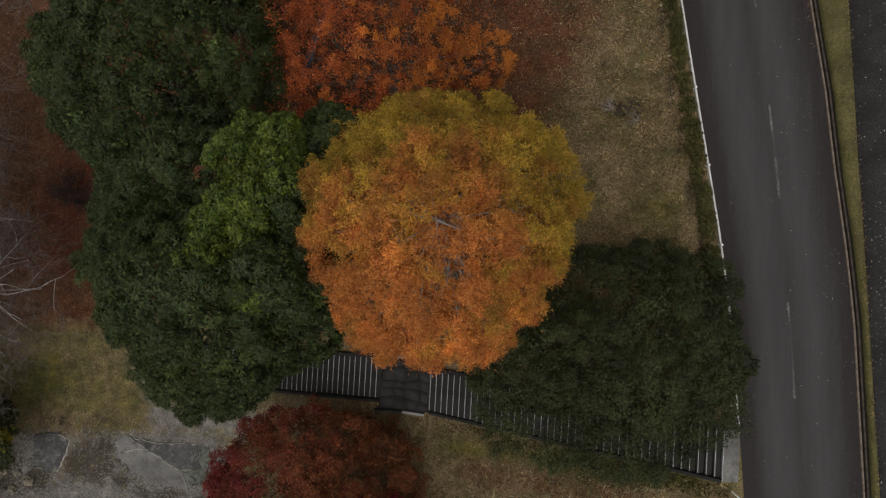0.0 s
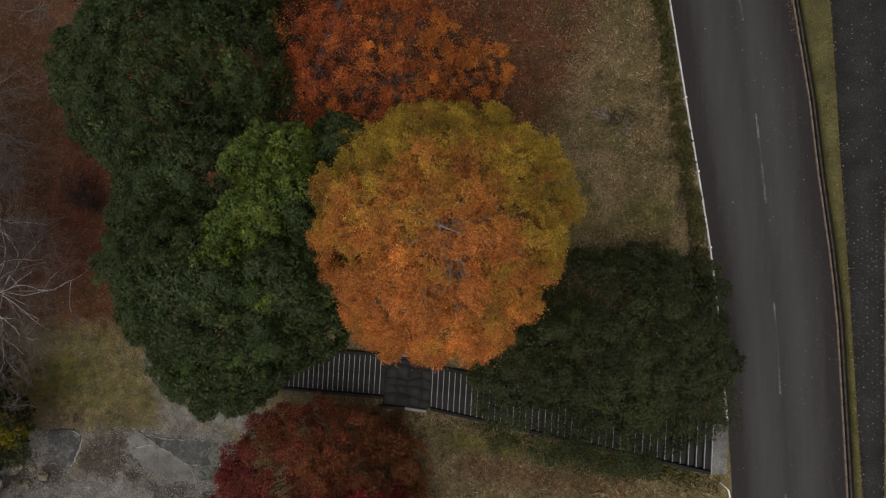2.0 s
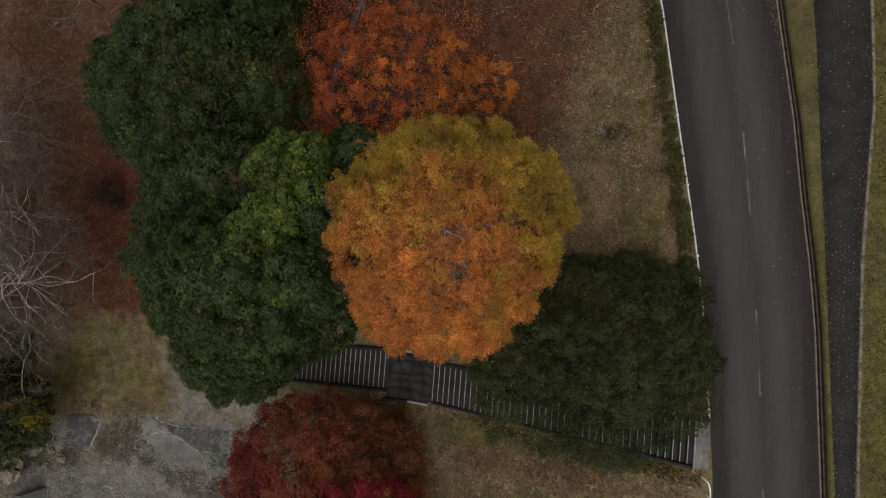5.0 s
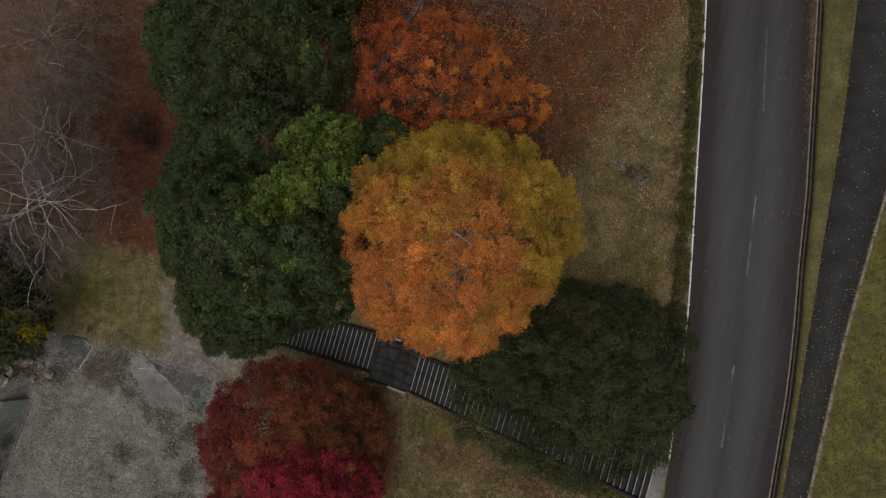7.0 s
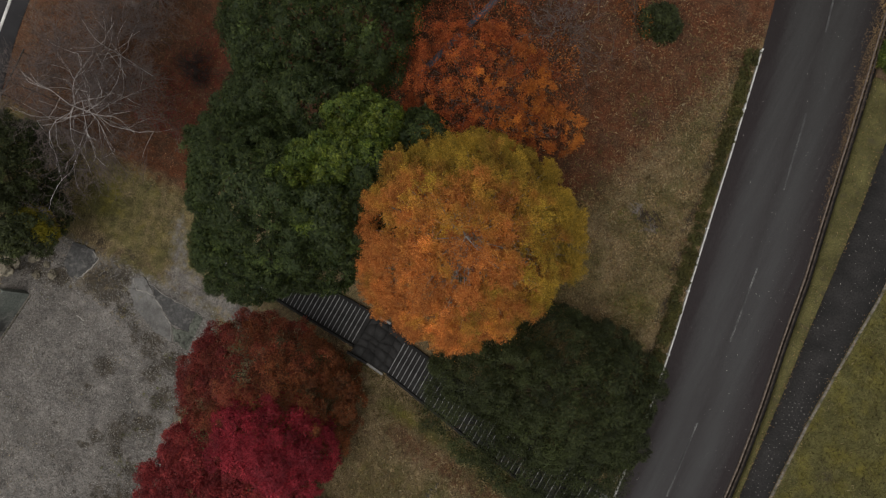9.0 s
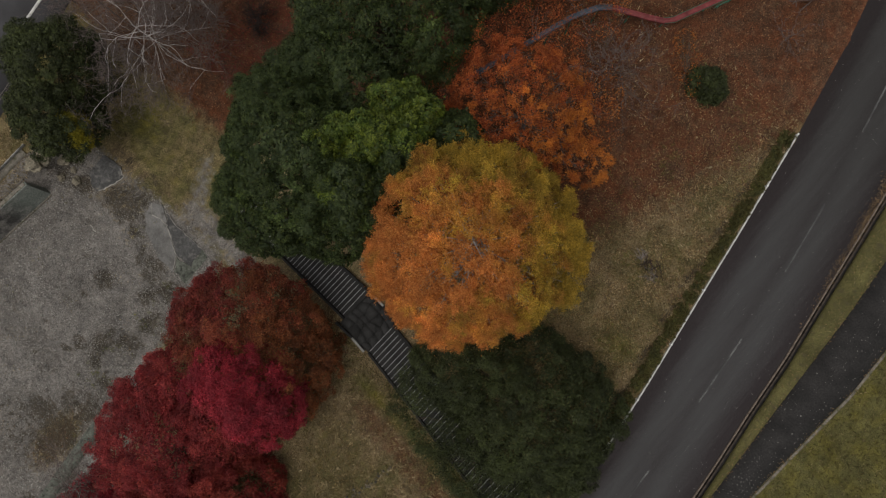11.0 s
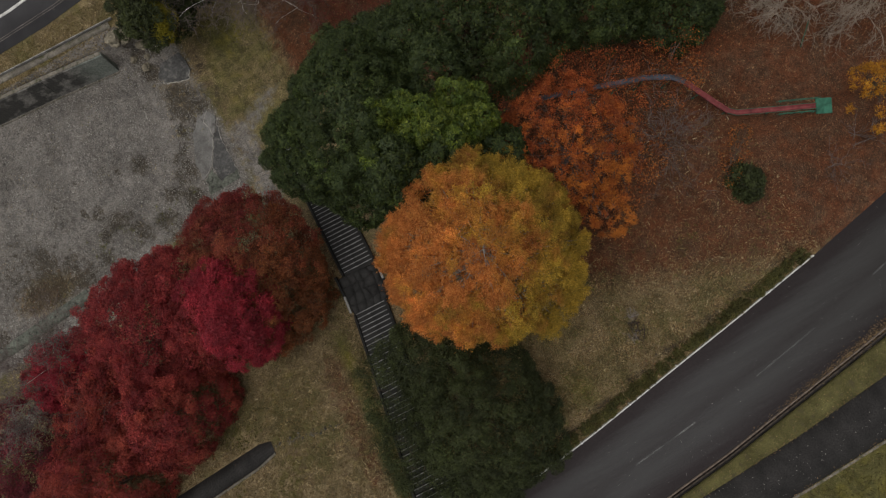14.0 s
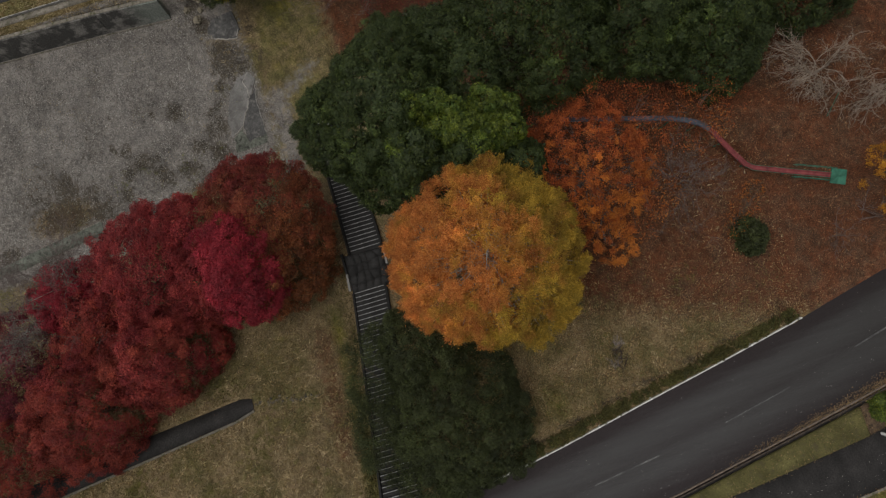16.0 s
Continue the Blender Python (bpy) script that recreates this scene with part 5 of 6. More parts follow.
def mortar(pts, width, seed):
    """A thin ragged ridge of pale mortar along a slab's edge."""
    rng = np.random.default_rng(seed)
    line = []
    for p, q in zip(pts[:-1], pts[1:]):
        k = max(2, int(math.hypot(q[0] - p[0], q[1] - p[1]) / 0.2))
        line += [(p[0] + (q[0] - p[0]) * j / k + rng.normal() * 0.04, p[1] + (q[1] - p[1]) * j / k + rng.normal() * 0.04) for j in range(k)]
    verts, faces = [], []
    for i, (x, y) in enumerate(line):
        x1, y1 = line[min(i + 1, len(line) - 1)]
        x0, y0 = line[max(i - 1, 0)]
        n = math.hypot(x1 - x0, y1 - y0)
        w = width * rng.uniform(0.3, 1.0) / 2
        ox, oy = -(y1 - y0) / n * w, (x1 - x0) / n * w
        verts += [(x - ox, y - oy, -14.98), (x, y, -14.9), (x + ox, y + oy, -14.98)]
    for i in range(len(line) - 1):
        o = i * 3
        faces += [(o, o + 1, o + 4, o + 3), (o + 1, o + 2, o + 5, o + 4)]
    tagged(link_mesh("slab_joint", verts, faces, MORTAR), "ragged pale mortar ridge at a slab edge", "slab", "", "structure")


mortar([(-23.2, -13.9), (-22.5, -14.6), (-21.7, -14.35), (-20.95, -14.42), (-18.7, -15.8), (-17.95, -17.0)], 0.14, 1)
mortar([(-21.9, -13.55), (-20.5, -13.9), (-17.3, -14.0), (-15.0, -14.2)], 0.1, 2)
mortar([(-27.3, -13.3), (-26.5, -13.8), (-26.7, -14.6), (-27.4, -16.2)], 0.14, 3)
mortar([(-25.95, -18.7), (-25.4, -18.85), (-24.95, -18.8)], 0.12, 4)


def yard_wall():
    ys = np.array([-18.9, -24.6, -31.0, -37.5, -44.0, -51.0, -60.0])
    wall = empty("wall_yard", 0, 0, 0)
    lean = 1.0
    for a, b in zip(ys[:-1], ys[1:]):
        p, q = Vector((float(wall_face(a)) - 0.4, a, 0)), Vector((float(wall_face(b)) - 0.4, b, 0))
        d = q - p
        bm = box_bm(d.length - 0.015, 0.7, 2.9, 0.0)
        for v in bm.verts:
            if v.co.z > 0:
                v.co.y = v.co.y * 0.5 + (-0.55 if d.y < 0 else 0.55) * lean
        bmesh.ops.bevel(bm, geom=bm.edges[:], offset=0.02, segments=1, affect="EDGES")
        piece = part("wall_panel", bm, WALL_DARK, wall)
        piece.matrix_local = Matrix.Translation((p + q) / 2 + Vector((0, 0, -13.85))) @ d.to_track_quat("X", "Z").to_matrix().to_4x4()
        foot = part("footing", box_bm(d.length - 0.015, 0.09, 0.3, 0.02), EDGING, wall)
        foot.matrix_local = Matrix.Translation((p + q) / 2 + Vector((0.42, 0, -15.05))) @ d.to_track_quat("X", "Z").to_matrix().to_4x4()
        cap = part("coping", box_bm(d.length - 0.015, 0.3, 0.1, 0.015), EDGING, wall)
        cap.matrix_local = Matrix.Translation((p + q) / 2 + Vector((-0.62, 0, -12.38))) @ d.to_track_quat("X", "Z").to_matrix().to_4x4()
    tagged(wall, "stained concrete retaining wall along the gravel yard", "wall", "", "structure")


yard_wall()
strip("road_lower", lambda y: np.interp(y, [-80, -26, 0, 60], [-48, -43, -48, -54]), lambda y: np.interp(y, [-80, -29, -21.9, -17.4, 0, 60], [-38, -35.5, -35.7, -36.2, -39.6, -47]), -12.9, -12.42, -80, 60, ASPHALT, 2.0,
      "asphalt road beyond the yard", "road")
strip("edge_line_lower", lambda y: np.interp(y, [-80, -25.1, 0, 60], [-41.5, -38.45, -41.15, -49.25]), lambda y: np.interp(y, [-80, -25.1, 0, 60], [-41.2, -38.2, -40.9, -49.0]), -12.5, -12.41, -80, 60, KERB, 2.0,
      "white edge line on the lower road", "road marking")
kerb_run("kerb_lower", lambda y: np.interp(y, [-80, -29.5, -23.7, -15], [-36.6, -34.0, -33.7, -33.25]), 0.07, 0.4, -60, -16.5, CONCRETE, "pale concrete kerb on the bank", 3.0).location.z = -12.35


strip("kerb_apron", lambda y: np.interp(y, [-80, -29.5, -23.7, -15], [-36.6, -34.0, -33.7, -33.25]) + 0.07, lambda y: np.interp(y, [-80, -29.5, -23.7, -15], [-36.6, -34.0, -33.7, -33.25]) + 0.62, -12.9, -12.4, -60, -17, EDGING, 1.0,
      "dirty concrete strip along the kerb on the bank", "slab")
flat_slab("slab_corner", [(-23.5, 0.9), (-23.3, 4.5), (-22.5, 3.8), (-22.4, 2.4)], -14.93, 0.2, SLAB_PALE, "pale concrete corner in leaf litter")


# ---- along the road ----
def hedge(y0, y1, seed):
    rng = np.random.default_rng(seed)
    thing = empty("hedge", 0, 0, 0)
    lobes = []
    for i in range(int((y1 - y0) * 22)):
        y = rng.uniform(y0, y1)
        x = float(road_west(y)) - 0.55 + rng.uniform(-0.3, 0.3)
        s = rng.uniform(0.12, 0.2)
        lobes.append((x, y, 0.16 + rng.normal() * 0.035, s, s, s * 0.7))
    for k in range(int((y1 - y0) * 2)):
        y = y0 + (k + 0.5) / 2
        x = float(road_west(y)) - 0.5
        stem = Wood()
        stem.limb([(x, y, ground_at(x, y) - 0.1), (x + 0.05, y, 0.25)], 0.02, 0.01, 4)
        stem.mesh("stem", BARK, thing)
    v, f = cloud(lobes, 0.1, 16, 0.09, rng, 0.6, 0.6, 1.0, -0.2, None, 14000)
    link_mesh("foliage", v, f, LEAF_HEDGE, thing)
    tagged(thing, "low clipped green hedge behind the road kerb", "hedge", "hedge pieces")


for i, (y0, y1) in enumerate(((15.6, 18.9), (11.9, 15.4), (8.1, 11.7), (4.2, 7.9), (0.3, 4.0), (-3.6, 0.1), (-7.4, -3.8))):
    hedge(y0, y1, 60 + i)


def twigs(name, label, category, at, count, length, radius, material, seed, high=0.15):
    rng = np.random.default_rng(seed)
    x, y = at
    z = ground_at(x, y)
    wood = Wood()
    for i in range(count):
        a = rng.uniform(0, 6.283)
        c = np.array([x + rng.normal() * length * 0.25, y + rng.normal() * length * 0.25, z + rng.uniform(0.02, high)])
        d = np.array([math.cos(a), math.sin(a), rng.normal() * 0.15]) * length * rng.uniform(0.3, 0.6)
        wood.limb([c - d, c + rng.normal(size=3) * 0.05, c + d], radius * rng.uniform(0.6, 1.2), radius * 0.5, 6)
    return tagged(wood.mesh(name, material, None), label, category)


HEAP = "small heap of grey cut branches on dry grass"
for i, (x, y, m) in enumerate(((8.5, 7.5, TWIG_GREY), (9.1, 7.2, BARK_BLACK), (9.75, 6.6, TWIG_GREY), (9.9, 7.15, BARK_BLACK))):
    twigs("brushwood_heap", HEAP, "branches", (x, y), 12, 0.85, 0.026, m, 71 + i, 0.25)
for i, (x, y, a) in enumerate(((4.9, 25.4, 0.6), (5.5, 26.7, 2.4))):
    rng = np.random.default_rng(171 + i)
    wood = Wood()
    for k in range(3):
        wood.branch(rng, (x + 0.3 * k, y, ground_at(x, y) + 0.06), (math.cos(a + 0.9 * k), math.sin(a + 0.9 * k), 0.12), 1.3, 0.028, 2, 0.5, 0.02, 3, 5)
    tagged(wood.mesh("fallen_branch", TWIG_DARK, None), "crooked brown fallen branch lying on leaf litter", "branch")



def boulder(x, y, r, seed, material):
    rng = np.random.default_rng(seed)
    bm = bmesh.new()
    bmesh.ops.create_icosphere(bm, subdivisions=3, radius=r)
    o = rng.uniform(-50, 50, 3)
    for v in bm.verts:
        k = noise.noise(Vector(v.co * (1.3 / r)) + Vector(o)) * 0.35 + noise.noise(Vector(v.co * (4 / r)) + Vector(o)) * 0.1
        v.co *= 1 + k * 1.6
        v.co.z *= 0.6
    ob = part("boulder", bm, material)
    ob.location = (x, y, ground_at(x, y) + r * 0.2)
    tagged(ob, "rough weathered boulder at the edge of the yard", "boulder", "boulders")


for i, (x, y, r) in enumerate(((-31.8, -17.3, 0.75), (-31.0, -15.8, 0.6), (-30.4, -17.2, 0.4), (-29.3, -16.6, 0.45), (-32.2, -16.1, 0.5), (-30.0, -16.0, 0.3), (-31.4, -16.6, 0.5))):
    boulder(x, y, r * 0.85, 80 + i, TAN_STONE)


# ---- path on the south slope ----
def slope_path():
    ys = np.linspace(-19.3, -50, 62)
    west = np.interp(-ys, [19.3, 20.2, 27, 33, 50], [4.25, 4.0, 4.4, 4.75, 5.9])
    east = np.interp(-ys, [19.3, 20.2, 27, 33, 50], [5.0, 5.3, 5.85, 6.3, 7.7])
    verts, faces = [], []
    for y, a, b in zip(ys, west, east):
        za, zb = ground_at(a, y) + 0.17, ground_at(b, y) + 0.12
        verts += [(a, y, za - 0.5), (a, y, za), (b, y, zb), (b, y, zb - 0.5)]
    for i in range(len(ys) - 1):
        for k in range(3):
            faces.append((i * 4 + k, i * 4 + k + 4, i * 4 + k + 5, i * 4 + k + 1))
    ob = link_mesh("slope_path", verts, faces, PATH_BLACK)
    tagged(ob, "narrow black asphalt path across the grass slope", "path", "", "structure")
    run = empty("slope_path_edging", 0, 0, 0)
    for i in range(0, len(ys) - 3, 3):
        p = [Vector((east[k] + 0.1, ys[k], ground_at(east[k] + 0.1, ys[k]) + 0.2)) for k in (i, i + 3)]
        d = p[1] - p[0]
        piece = part("kerb_stone", box_bm(d.length - 0.01, 0.16, 0.4, 0.015), EDGING, run)
        piece.matrix_local = Matrix.Translation((p[0] + p[1]) / 2 - Vector((0, 0, 0.25))) @ d.to_track_quat("X", "Z").to_matrix().to_4x4()
    tagged(run, "pale concrete edging of the slope path", "kerb", "", "structure")


slope_path()
for i in range(44):
    u = i / 43
    rs = np.random.default_rng(300 + i)
    x, y = 4.7 + 0.8 * u + rs.normal() * 0.13, -19.0 + 4.6 * u + rs.normal() * 0.12
    bm = bmesh.new()
    bmesh.ops.create_icosphere(bm, subdivisions=1, radius=0.075 * rs.uniform(0.5, 1.4))
    for v in bm.verts:
        v.co *= 1 + noise.noise(v.co * 9 + Vector((i, 0, 0))) * 0.4
    stone = part("stone", bm, EDGING if i % 3 else SLAB_DARK)
    stone.location = (x, y, ground_at(x, y) + 0.02)
    tagged(stone, "small grey stone in a drain across the grass", "stone", "drain stones")


# ---- scattered over the ground ----
def scatter(name, label, category, count, area, chance, size, material, seed, aspect=0.7, lift=0.03, wild=0.35, upright=False, height=None):
    rng = np.random.default_rng(seed)
    x, y = rng.uniform(area[0], area[1], count), rng.uniform(area[2], area[3], count)
    keep = rng.random(count) < chance(x, y)
    x, y = x[keep], y[keep]
    z = ground_z(x, y) if height is None else np.full(len(x), height)
    c = np.stack([x, y, z + lift], -1)
    n = np.tile((0.0, 0.0, 1.0), (len(x), 1))
    if upright:
        n = unit(rng.normal(size=(len(x), 3)) * np.array([1, 1, 0.35]))
        v, f = leaves(c, n, size, rng, aspect, np.tile((0.0, 0.0, 1.0), (len(x), 1)) + rng.normal(size=(len(x), 3)) * 0.7, 0.1)
    else:
        v, f = leaves(c, n, size, rng, aspect, None, wild)
    return tagged(link_mesh(name, v, f, material), label, category, "", "stuff")


def off_paving(x, y):
    c = np.interp(x, STAIR_X, STAIR_C)
    on_path = (y < -19) & (x > np.interp(-y, [19.3, 20.2, 27, 33, 50], [4.1, 3.85, 4.25, 4.6, 5.75])) & (x < np.interp(-y, [19.3, 20.2, 27, 33, 50], [5.2, 5.5, 6.05, 6.5, 7.9]))
    return (x < road_west(y) - 0.15) & ~((np.abs(y - c) < 1.6) & (x < 14.9) & (x > -17.6)) & ~on_path


scatter("fallen_leaves", "russet fallen leaves strewn over the ground", "leaves", 190000, (-38, 12, -14, 34),
        lambda x, y: off_paving(x, y) * np.clip(zones(x, y)[0], 0, 1) ** 1.5, 0.085, LEAF_FALLEN, 91)
scatter("fallen_leaves", "pale fallen leaves thinly strewn on grass", "leaves", 26000, (-4, 14, -46, 16), lambda x, y: off_paving(x, y) * 0.35, 0.08, LEAF_FALLEN, 92)
scatter("grass", "dry straw-coloured grass tufts", "grass", 170000, (-5, 14, -48, 20),
        lambda x, y: off_paving(x, y) * (1 - 0.9 * zones(x, y)[0]) * (1 - zones(x, y)[2]), 0.26, LEAF_STRAW, 93, 0.22, 0.06, 0.3, True)
scatter("fallen_leaves", "drift of brown leaves against the road kerb", "leaves", 70000, (12.5, 19.5, 8, 30),
        lambda x, y: np.exp(-((x - road_east(y) + 0.1) / (0.22 + 0.25 * smooth_step(15, 26, y))) ** 2) * smooth_step(9, 19, y), 0.06, LEAF_DRIFT, 94, 0.7, 0.03, 0.35, False, 0.02)


def tussocks(label, count, area, chance, blades, length, material, seed):
    """Clumps of long grass: blades that lean out from a common root."""
    rng = np.random.default_rng(seed)
    x, y = rng.uniform(area[0], area[1], count), rng.uniform(area[2], area[3], count)
    keep = rng.random(count) < chance(x, y)
    x, y = x[keep], y[keep]
    root = np.repeat(np.stack([x, y, ground_z(x, y)], -1), blades, 0)
    size = np.repeat(rng.uniform(0.6, 1.4, len(x)), blades)[:, None] * length
    lie = np.repeat(rng.normal(size=(len(x), 3)) * 0.9, blades, 0)
    way = unit(rng.normal(size=root.shape) + lie + np.array([0, 0, 0.6]))
    way[:, 2] = np.abs(way[:, 2]) * 0.6
    v, f = leaves(root + way * size * 0.5 + rng.normal(size=root.shape) * np.array([0.08, 0.08, 0.0]), np.tile((0.0, 0.0, 1.0), (len(root), 1)), size, rng, 0.06, way, 0.5)
    tagged(link_mesh("grass", v, f, material), label, "grass", "", "stuff")


scatter("fallen_leaves", "orange-brown leaves fallen thickly beside the evergreens", "leaves", 30000, (-31, -19, -2, 15),
        lambda x, y: smooth_step(-30.5, -26, x - 0.25 * (y - 5)), 0.085, LEAF_BROWNRED, 125)
scatter("fallen_leaves", "red-brown maple leaves fallen at the edge of the yard", "leaves", 3500, (-20, -12, -40, -29),
        lambda x, y: np.exp(-((x + 16.0) / 1.7) ** 2 - ((y + 34.2) / 3.2) ** 2), 0.075, LEAF_FALLEN, 126)
scatter("fallen_leaves", "small red-brown and pale leaves thick on the ground", "leaves", 120000, (-8, 12, 4, 32),
        lambda x, y: off_paving(x, y) * np.clip(zones(x, y)[0], 0, 1) * 0.9, 0.05, LEAF_FALLEN, 127)
scatter("straw", "pale straw flecks on the dry grass", "straw", 60000, (4, 14, -8, 22),
        lambda x, y: off_paving(x, y) * (1 - zones(x, y)[0]), 0.055, LEAF_STRAW, 128, 0.45)
tussocks("dull weeds along the edge of the yard", 420, (-20, -14, -29, -18), lambda x, y: np.exp(-((x + 16.9) / 0.9) ** 2) * (np.sin(y * 1.7) + np.sin(y * 0.9 + x) > -0.3), 16, 0.22, LEAF_GREEN_GRASS, 123)
tussocks("dry weeds in the bare soil of the yard", 260, (-28, -21, -18, -11.5), lambda x, y: soil_and_shade(x, y) * off_paving(x, y), 14, 0.2, LEAF_STRAW, 124)
tussocks("long pale straw tussocks on the grass slope", 2600, (2, 14, -46, -12.5), lambda x, y: off_paving(x, y) * np.clip(0.25 + 0.8 * smooth_step(5.2, 6.5, x - 0.06 * (-19 - y)), 0, 1), 18, 0.34, LEAF_STRAW, 120)
tussocks("green grass tussocks among the straw", 900, (2, 14, -46, -12.5), lambda x, y: off_paving(x, y) * (np.sin(x * 1.1 + 2 * np.sin(y * 0.6)) * np.sin(y * 0.7 + x * 0.3) > 0.25), 12, 0.3, LEAF_GREEN_GRASS, 121)
tussocks("green grass tussocks on the strip beside the road", 700, (5, 13, -3, 14), lambda x, y: off_paving(x, y) * (np.sin(x * 0.9 + 1.5 * np.sin(y * 0.5)) * np.sin(y * 0.6 + x * 0.4) > 0.1), 12, 0.24, LEAF_GREEN_GRASS, 122)


def path_flecks():
    """Short pale ticks in rows over the black footpath."""
    rng = np.random.default_rng(95)
    gx, gy = np.meshgrid(np.arange(21.0, 24.2, 0.25), np.arange(-16, 22, 0.27))
    gy = gy + 0.135 * (np.arange(gx.shape[1]) % 2)[None, :]
    x, y = gx.ravel() + rng.normal(size=gx.size) * 0.03, gy.ravel() + rng.normal(size=gx.size) * 0.03
    u = (x - verge_east(y)) / (path_east(y) - verge_east(y))
    chance = (u > 0.04) * (u < 0.93) * np.clip(0.2 + 0.75 * np.exp(-((y + 0.6) / 3.2) ** 2) * smooth_step(0.15, 0.5, u) + 0.3 * np.exp(-((y - 6) / 4) ** 2) * smooth_step(0.45, 0.75, u) + 0.3 * np.exp(-((y + 6) / 3) ** 2), 0, 1)
    keep = rng.random(len(x)) < chance
    x, y = x[keep], y[keep]
    side = np.where(rng.random(len(x)) < 0.5, 1.0, -1.0)
    along = np.stack([side * 0.8, np.ones(len(x)), 0 * x], -1)
    c = np.stack([x, y, 0 * x + 0.012], -1)
    v, f = leaves(c, np.tile((0.0, 0.0, 1.0), (len(x), 1)), 0.065, rng, 0.3, along, 0.1)
    tagged(link_mesh("path_flecks", v, f, SCRAP), "short pale flecks in rows on the black footpath", "scraps", "", "stuff")


path_flecks()
scatter("grass_flecks", "pale dry leaf flecks on the grass strip", "leaves", 44000, (3, 14, -3, 20), lambda x, y: off_paving(x, y) * 0.55 * (1 - 0.85 * zones(x, y)[0]), 0.07, LEAF_DRIFT, 103, 0.8, 0.1, 0.5)
scatter("fallen_leaves", "brown leaves lying on the black slope path", "leaves", 5200, (3.8, 10, -46, -18),
        lambda x, y: (x > np.interp(-y, [19.3, 27, 33, 50], [4.2, 4.7, 5.05, 6.2])) * (x < np.interp(-y, [19.3, 27, 33, 50], [5.2, 5.9, 6.4, 7.8])) * 0.12, 0.07, LEAF_FALLEN, 104, 0.7, 0.13)
scatter("fallen_leaves", "pale dry leaves and straw along the verge and path edges", "leaves", 26000, (15, 24.5, -20, 30),
        lambda x, y: np.clip(np.exp(-((x - verge_east(y) + 0.08) / 0.14) ** 2) * 0.9 + np.exp(-((x - path_east(y) + 0.02) / 0.18) ** 2) * 0.9 + 0.12 * (x > road_east(y) + 0.6) * (x < verge_east(y)), 0, 1), 0.09, LEAF_DRIFT, 105, 0.45, 0.05, 0.35, False, 0.03)
scatter("road_scraps", "pale leaf scraps scattered on the road", "scraps", 3600, (9, 22, -15, 32),
        lambda x, y: (x > road_west(y) + 0.2) * (x < road_east(y) - 0.1) * (0.12 + 0.5 * smooth_step(0.3, 1.0, (x - road_west(y)) / 6.7)), 0.033, SCRAP, 96, 0.5, 0.065, 0.2, False, 0.0)
scatter("scraps", "white scraps at the head of the stairs", "scraps", 220, (14.1, 15.0, -9.2, -6.6),
        lambda x, y: np.exp(-((x - 14.5) / 0.25) ** 2 - ((y + 7.8) / 0.7) ** 2), 0.06, SCRAP, 106, 0.7, 0.12, 0.4, False, 0.05)
scatter("grass", "short olive grass of the lawn beyond the footpath", "grass", 70000, (23.2, 34, -24, 32),
        lambda x, y: (x > path_east(y) + 0.2) * 1.0, 0.17, LEAF_LAWN, 97, 0.25, 0.05, 0.3, True)
scatter("grass", "short olive grass on the verge", "grass", 26000, (15, 23, -20, 32),
        lambda x, y: (x > road_east(y) + 0.6) * (x < verge_east(y) + 0.16 * np.sin(y * 5.1) * np.sin(y * 1.7)) * 1.0, 0.14, LEAF_LAWN, 98, 0.25, 0.04, 0.3, True, 0.04)
scatter("pebbles", "loose grey pebbles on the yard", "pebbles", 120000, (-31, -9, -48, -13),
        lambda x, y: np.clip(zones(x, y)[2], 0, 1) * 0.6, 0.085, PEBBLE, 99, 0.8, 0.02, 0.3)
scatter("weeds", "low brown weeds growing through the yard gravel", "weeds", 26000, (-31, -9, -48, -13),
        lambda x, y: np.clip(zones(x, y)[2], 0, 1) * np.clip(np.sin(x * 0.9 + 2 * np.sin(y * 0.5)) * np.sin(y * 0.8 + 1.5 * np.sin(x * 0.4)) - 0.35, 0, 1), 0.14, LEAF_STRAW, 100, 0.3, 0.04, 0.3, True)
scatter("weeds", "dark green weeds growing along the stair kerb", "weeds", 30000, (-3, 14.5, -14, -8),
        lambda x, y: np.exp(-((y - np.interp(x, STAIR_X, STAIR_C) + 1.9) / 0.45) ** 2) * (y < np.interp(x, STAIR_X, STAIR_C) - 1.55) * np.clip(0.35 + smooth_step(0, 7, x), 0, 1), 0.15, LEAF_HEDGE, 102, 0.5, 0.09, 0.6, True)
scatter("grass", "rough olive grass on the bank above the yard wall", "grass", 40000, (-39, -31, -56, -14),
        lambda x, y: (x < wall_face(y) - 1.2) * (np.abs(x - np.interp(y, [-80, -29.5, -23.7, -15], [-36.6, -34.0, -33.7, -33.25]) - 0.3) > 0.4) * (x > -35.5) * 1.0, 0.26, LEAF_STRAW, 101, 0.22, 0.06, 0.3, True)


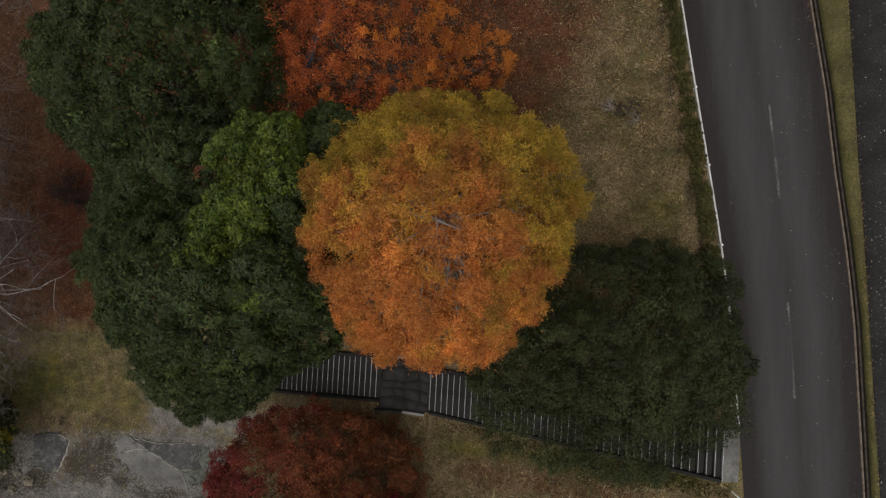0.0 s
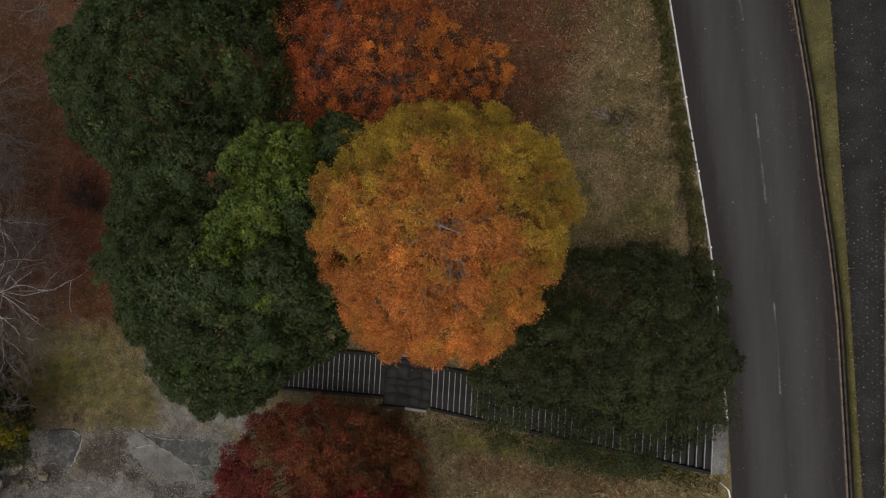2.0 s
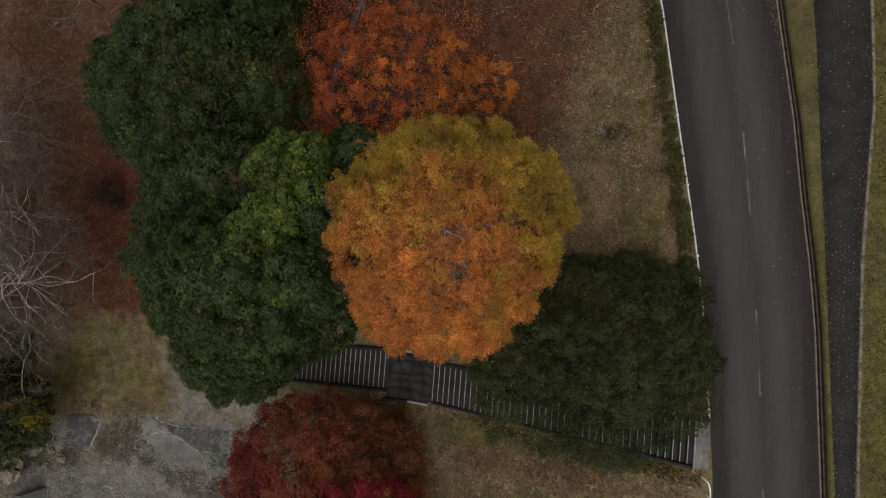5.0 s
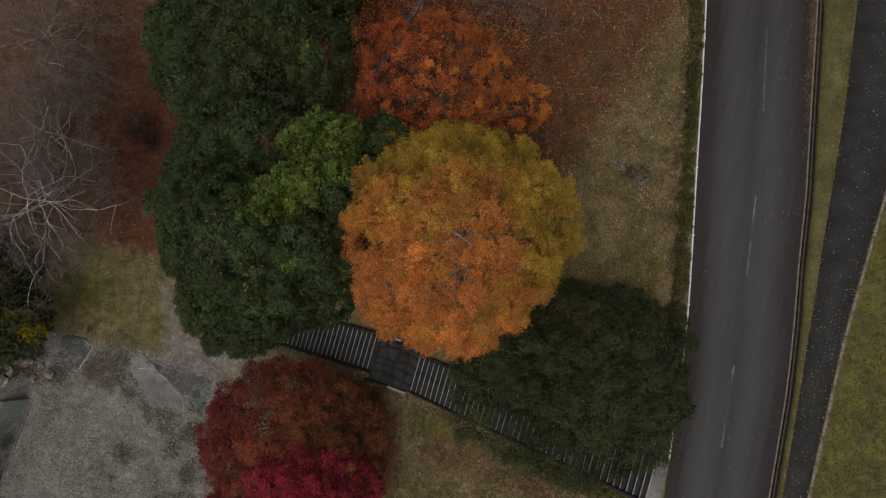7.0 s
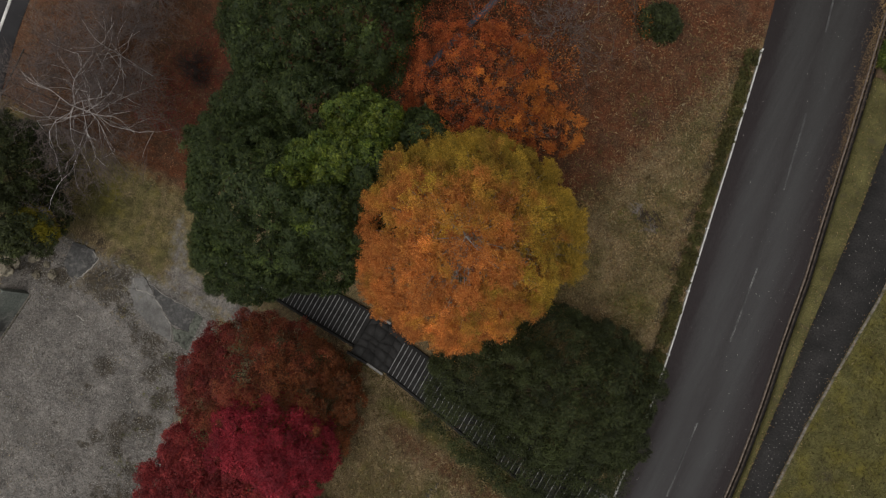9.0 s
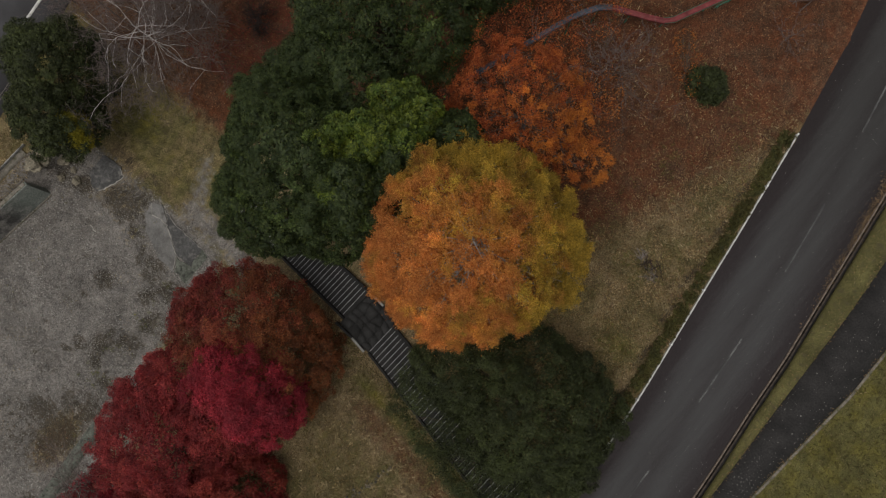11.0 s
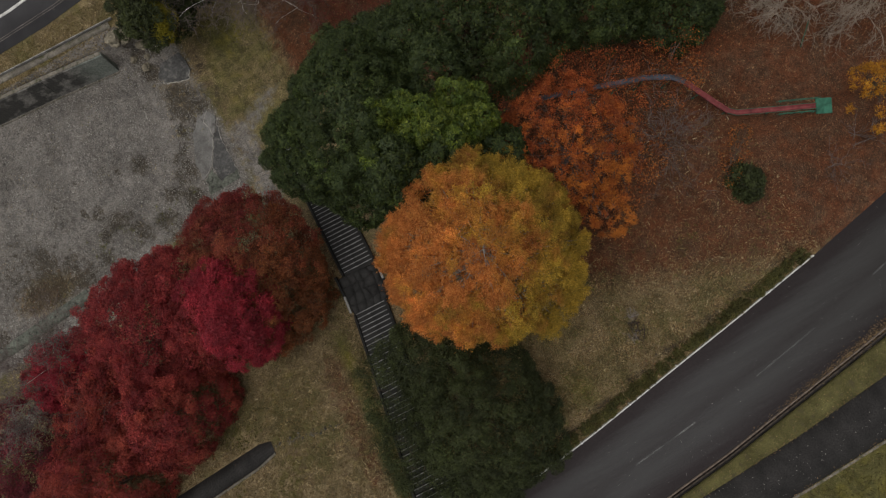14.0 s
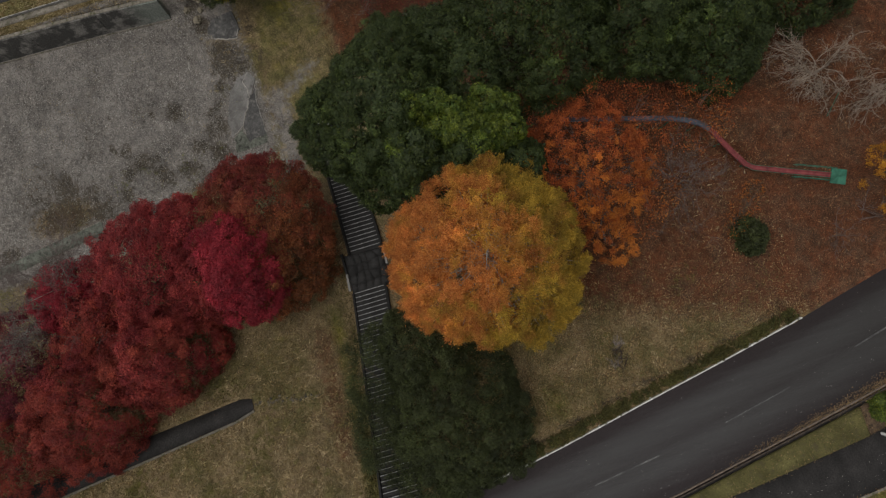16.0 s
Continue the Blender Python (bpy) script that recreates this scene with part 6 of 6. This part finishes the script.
# ---- small things at the edges ----
def bollard(x, y):
    thing = empty("bollard", x, y, 0.0)
    bm = bmesh.new()
    bmesh.ops.create_cone(bm, cap_ends=True, segments=16, radius1=0.1, radius2=0.1, depth=0.95, matrix=Matrix.Translation((0, 0, 0.42)))
    stem = part("post", bm, WHITE_PLASTIC, thing)
    for z in (0.62, 0.78):
        bm = bmesh.new()
        bmesh.ops.create_cone(bm, cap_ends=True, segments=16, radius1=0.108, radius2=0.108, depth=0.05, matrix=Matrix.Translation((0, 0, z)))
        part("band", bm, CONCRETE, stem)
    bm = bmesh.new()
    bmesh.ops.create_uvsphere(bm, u_segments=16, v_segments=8, radius=0.1, matrix=Matrix.Translation((0, 0, 0.9)) @ Matrix.Diagonal((1, 1, 0.5, 1)))
    part("cap", bm, WHITE_PLASTIC, stem)
    tagged(thing, "white banded bollard at the end of the verge", "bollard")


bollard(19.7, 21.7)
broad_tree("shrub", "rounded green shrub beside the side way", (18.1, 22.6), [(18.1, 22.6, 0.75, 0.8, 1.0, 0.5)], LEAF_LIGHT, 0.1, 110, 0.3, 0.15, 6000, category="shrub", limbs=4)


def green_pole():
    wood = Wood()
    a, b = (-2.6, 25.9), (-1.35, 25.5)
    wood.limb([(b[0], b[1], ground_at(*b) - 0.15), (a[0], a[1], ground_at(*a) + 1.6)], 0.03, 0.03, 8)
    tagged(wood.mesh("leaning_pole", GREEN_STEEL, None), "thin green steel pole leaning over leaf litter", "pole")


green_pole()


def arch_barrier(x, y):
    """A low hoop of white steel tube."""
    z = ground_at(x, y)
    wood = Wood()
    wood.limb([(x - 0.45, y, z - 0.2), (x - 0.45, y, z + 0.6), (x - 0.38, y + 0.02, z + 0.68), (x + 0.38, y + 0.1, z + 0.68), (x + 0.45, y + 0.1, z + 0.6), (x + 0.45, y + 0.1, z - 0.2)], 0.018, 0.018, 8)
    tagged(wood.mesh("arch_barrier", WHITE_PLASTIC, None), "low white steel hoop barrier in leaf litter", "barrier")


arch_barrier(-33.2, 7.2)


def road_rail():
    rail = empty("road_rail", 0, 0, 0)
    for y in (-5.0, -3.1, -1.3):
        x = -37.9
        wood = Wood()
        wood.limb([(x, y, ground_at(x, y) - 0.2), (x, y, -11.7)], 0.04, 0.04, 8)
        wood.mesh("post", DARK_METAL, rail)
    wood = Wood()
    wood.limb([(-37.85, -5.4, -11.68), (-37.95, -1.0, -11.68)], 0.05, 0.05, 8)
    wood.mesh("rail", DARK_METAL, rail)
    tagged(rail, "short dark metal rail beside the lower road", "rail")


road_rail()


def guard_rail():
    """Thin steel rails on posts along the lower road."""
    rail = empty("guard_rail", 0, 0, 0)
    line = [(-36.2, -27.0), (-36.5, -20.5), (-37.2, -13.9), (-38.0, -8.0)]
    for x, y in line:
        wood = Wood()
        wood.limb([(x, y, ground_at(x, y) - 0.2), (x, y, -11.7)], 0.035, 0.035, 8)
        wood.mesh("post", TWIG_GREY, rail)
    for z in (-11.75, -12.05):
        wood = Wood()
        wood.limb([(x, y, z) for x, y in line], 0.025, 0.025, 6)
        wood.mesh("rail", TWIG_GREY, rail)
    wood = Wood()
    wood.limb([(-36.44, -17.3, -12.3), (-36.43, -16.6, -12.3)], 0.04, 0.04, 8)
    tagged(wood.mesh("kerb_block", WHITE_PLASTIC, None), "short white block beside the lower road", "block")
    tagged(rail, "thin grey steel guard rail along the lower road", "rail")


def guard_pipe():
    """A white pipe rail that hooks in at its end beside the stairs."""
    rail = empty("pipe_rail", 0, 0, 0)
    wood = Wood()
    wood.limb([(14.52, -12.15, 0.0), (14.53, -12.17, 0.6), (14.57, -12.2, 0.7), (14.66, -12.32, 0.72), (14.72, -12.6, 0.72), (14.8, -13.6, 0.72), (14.95, -17.0, 0.72), (15.2, -24.0, 0.72)], 0.04, 0.04, 8)
    wood.mesh("pipe", WHITE_PLASTIC, rail)
    for x, y in ((14.76, -13.1), (14.88, -15.4), (14.99, -18.0), (15.1, -21.0)):
        wood = Wood()
        wood.limb([(x, y, -0.5), (x, y, 0.72)], 0.03, 0.03, 8)
        wood.mesh("post", WHITE_PLASTIC, rail)
    tagged(rail, "white painted pipe rail along the road edge", "rail")


guard_rail()
guard_pipe()
strip("yard_border", lambda y: np.interp(y, [-46, -41.4, -36, -31], [-13.6, -13.7, -14.3, -14.7]), lambda y: np.interp(y, [-46, -41.4, -36, -31], [-12.5, -12.6, -13.2, -13.6]), -15.4, -14.9, -46, -31, MOSSY, 0.5,
      "worn concrete border of the gravel yard", "slab")
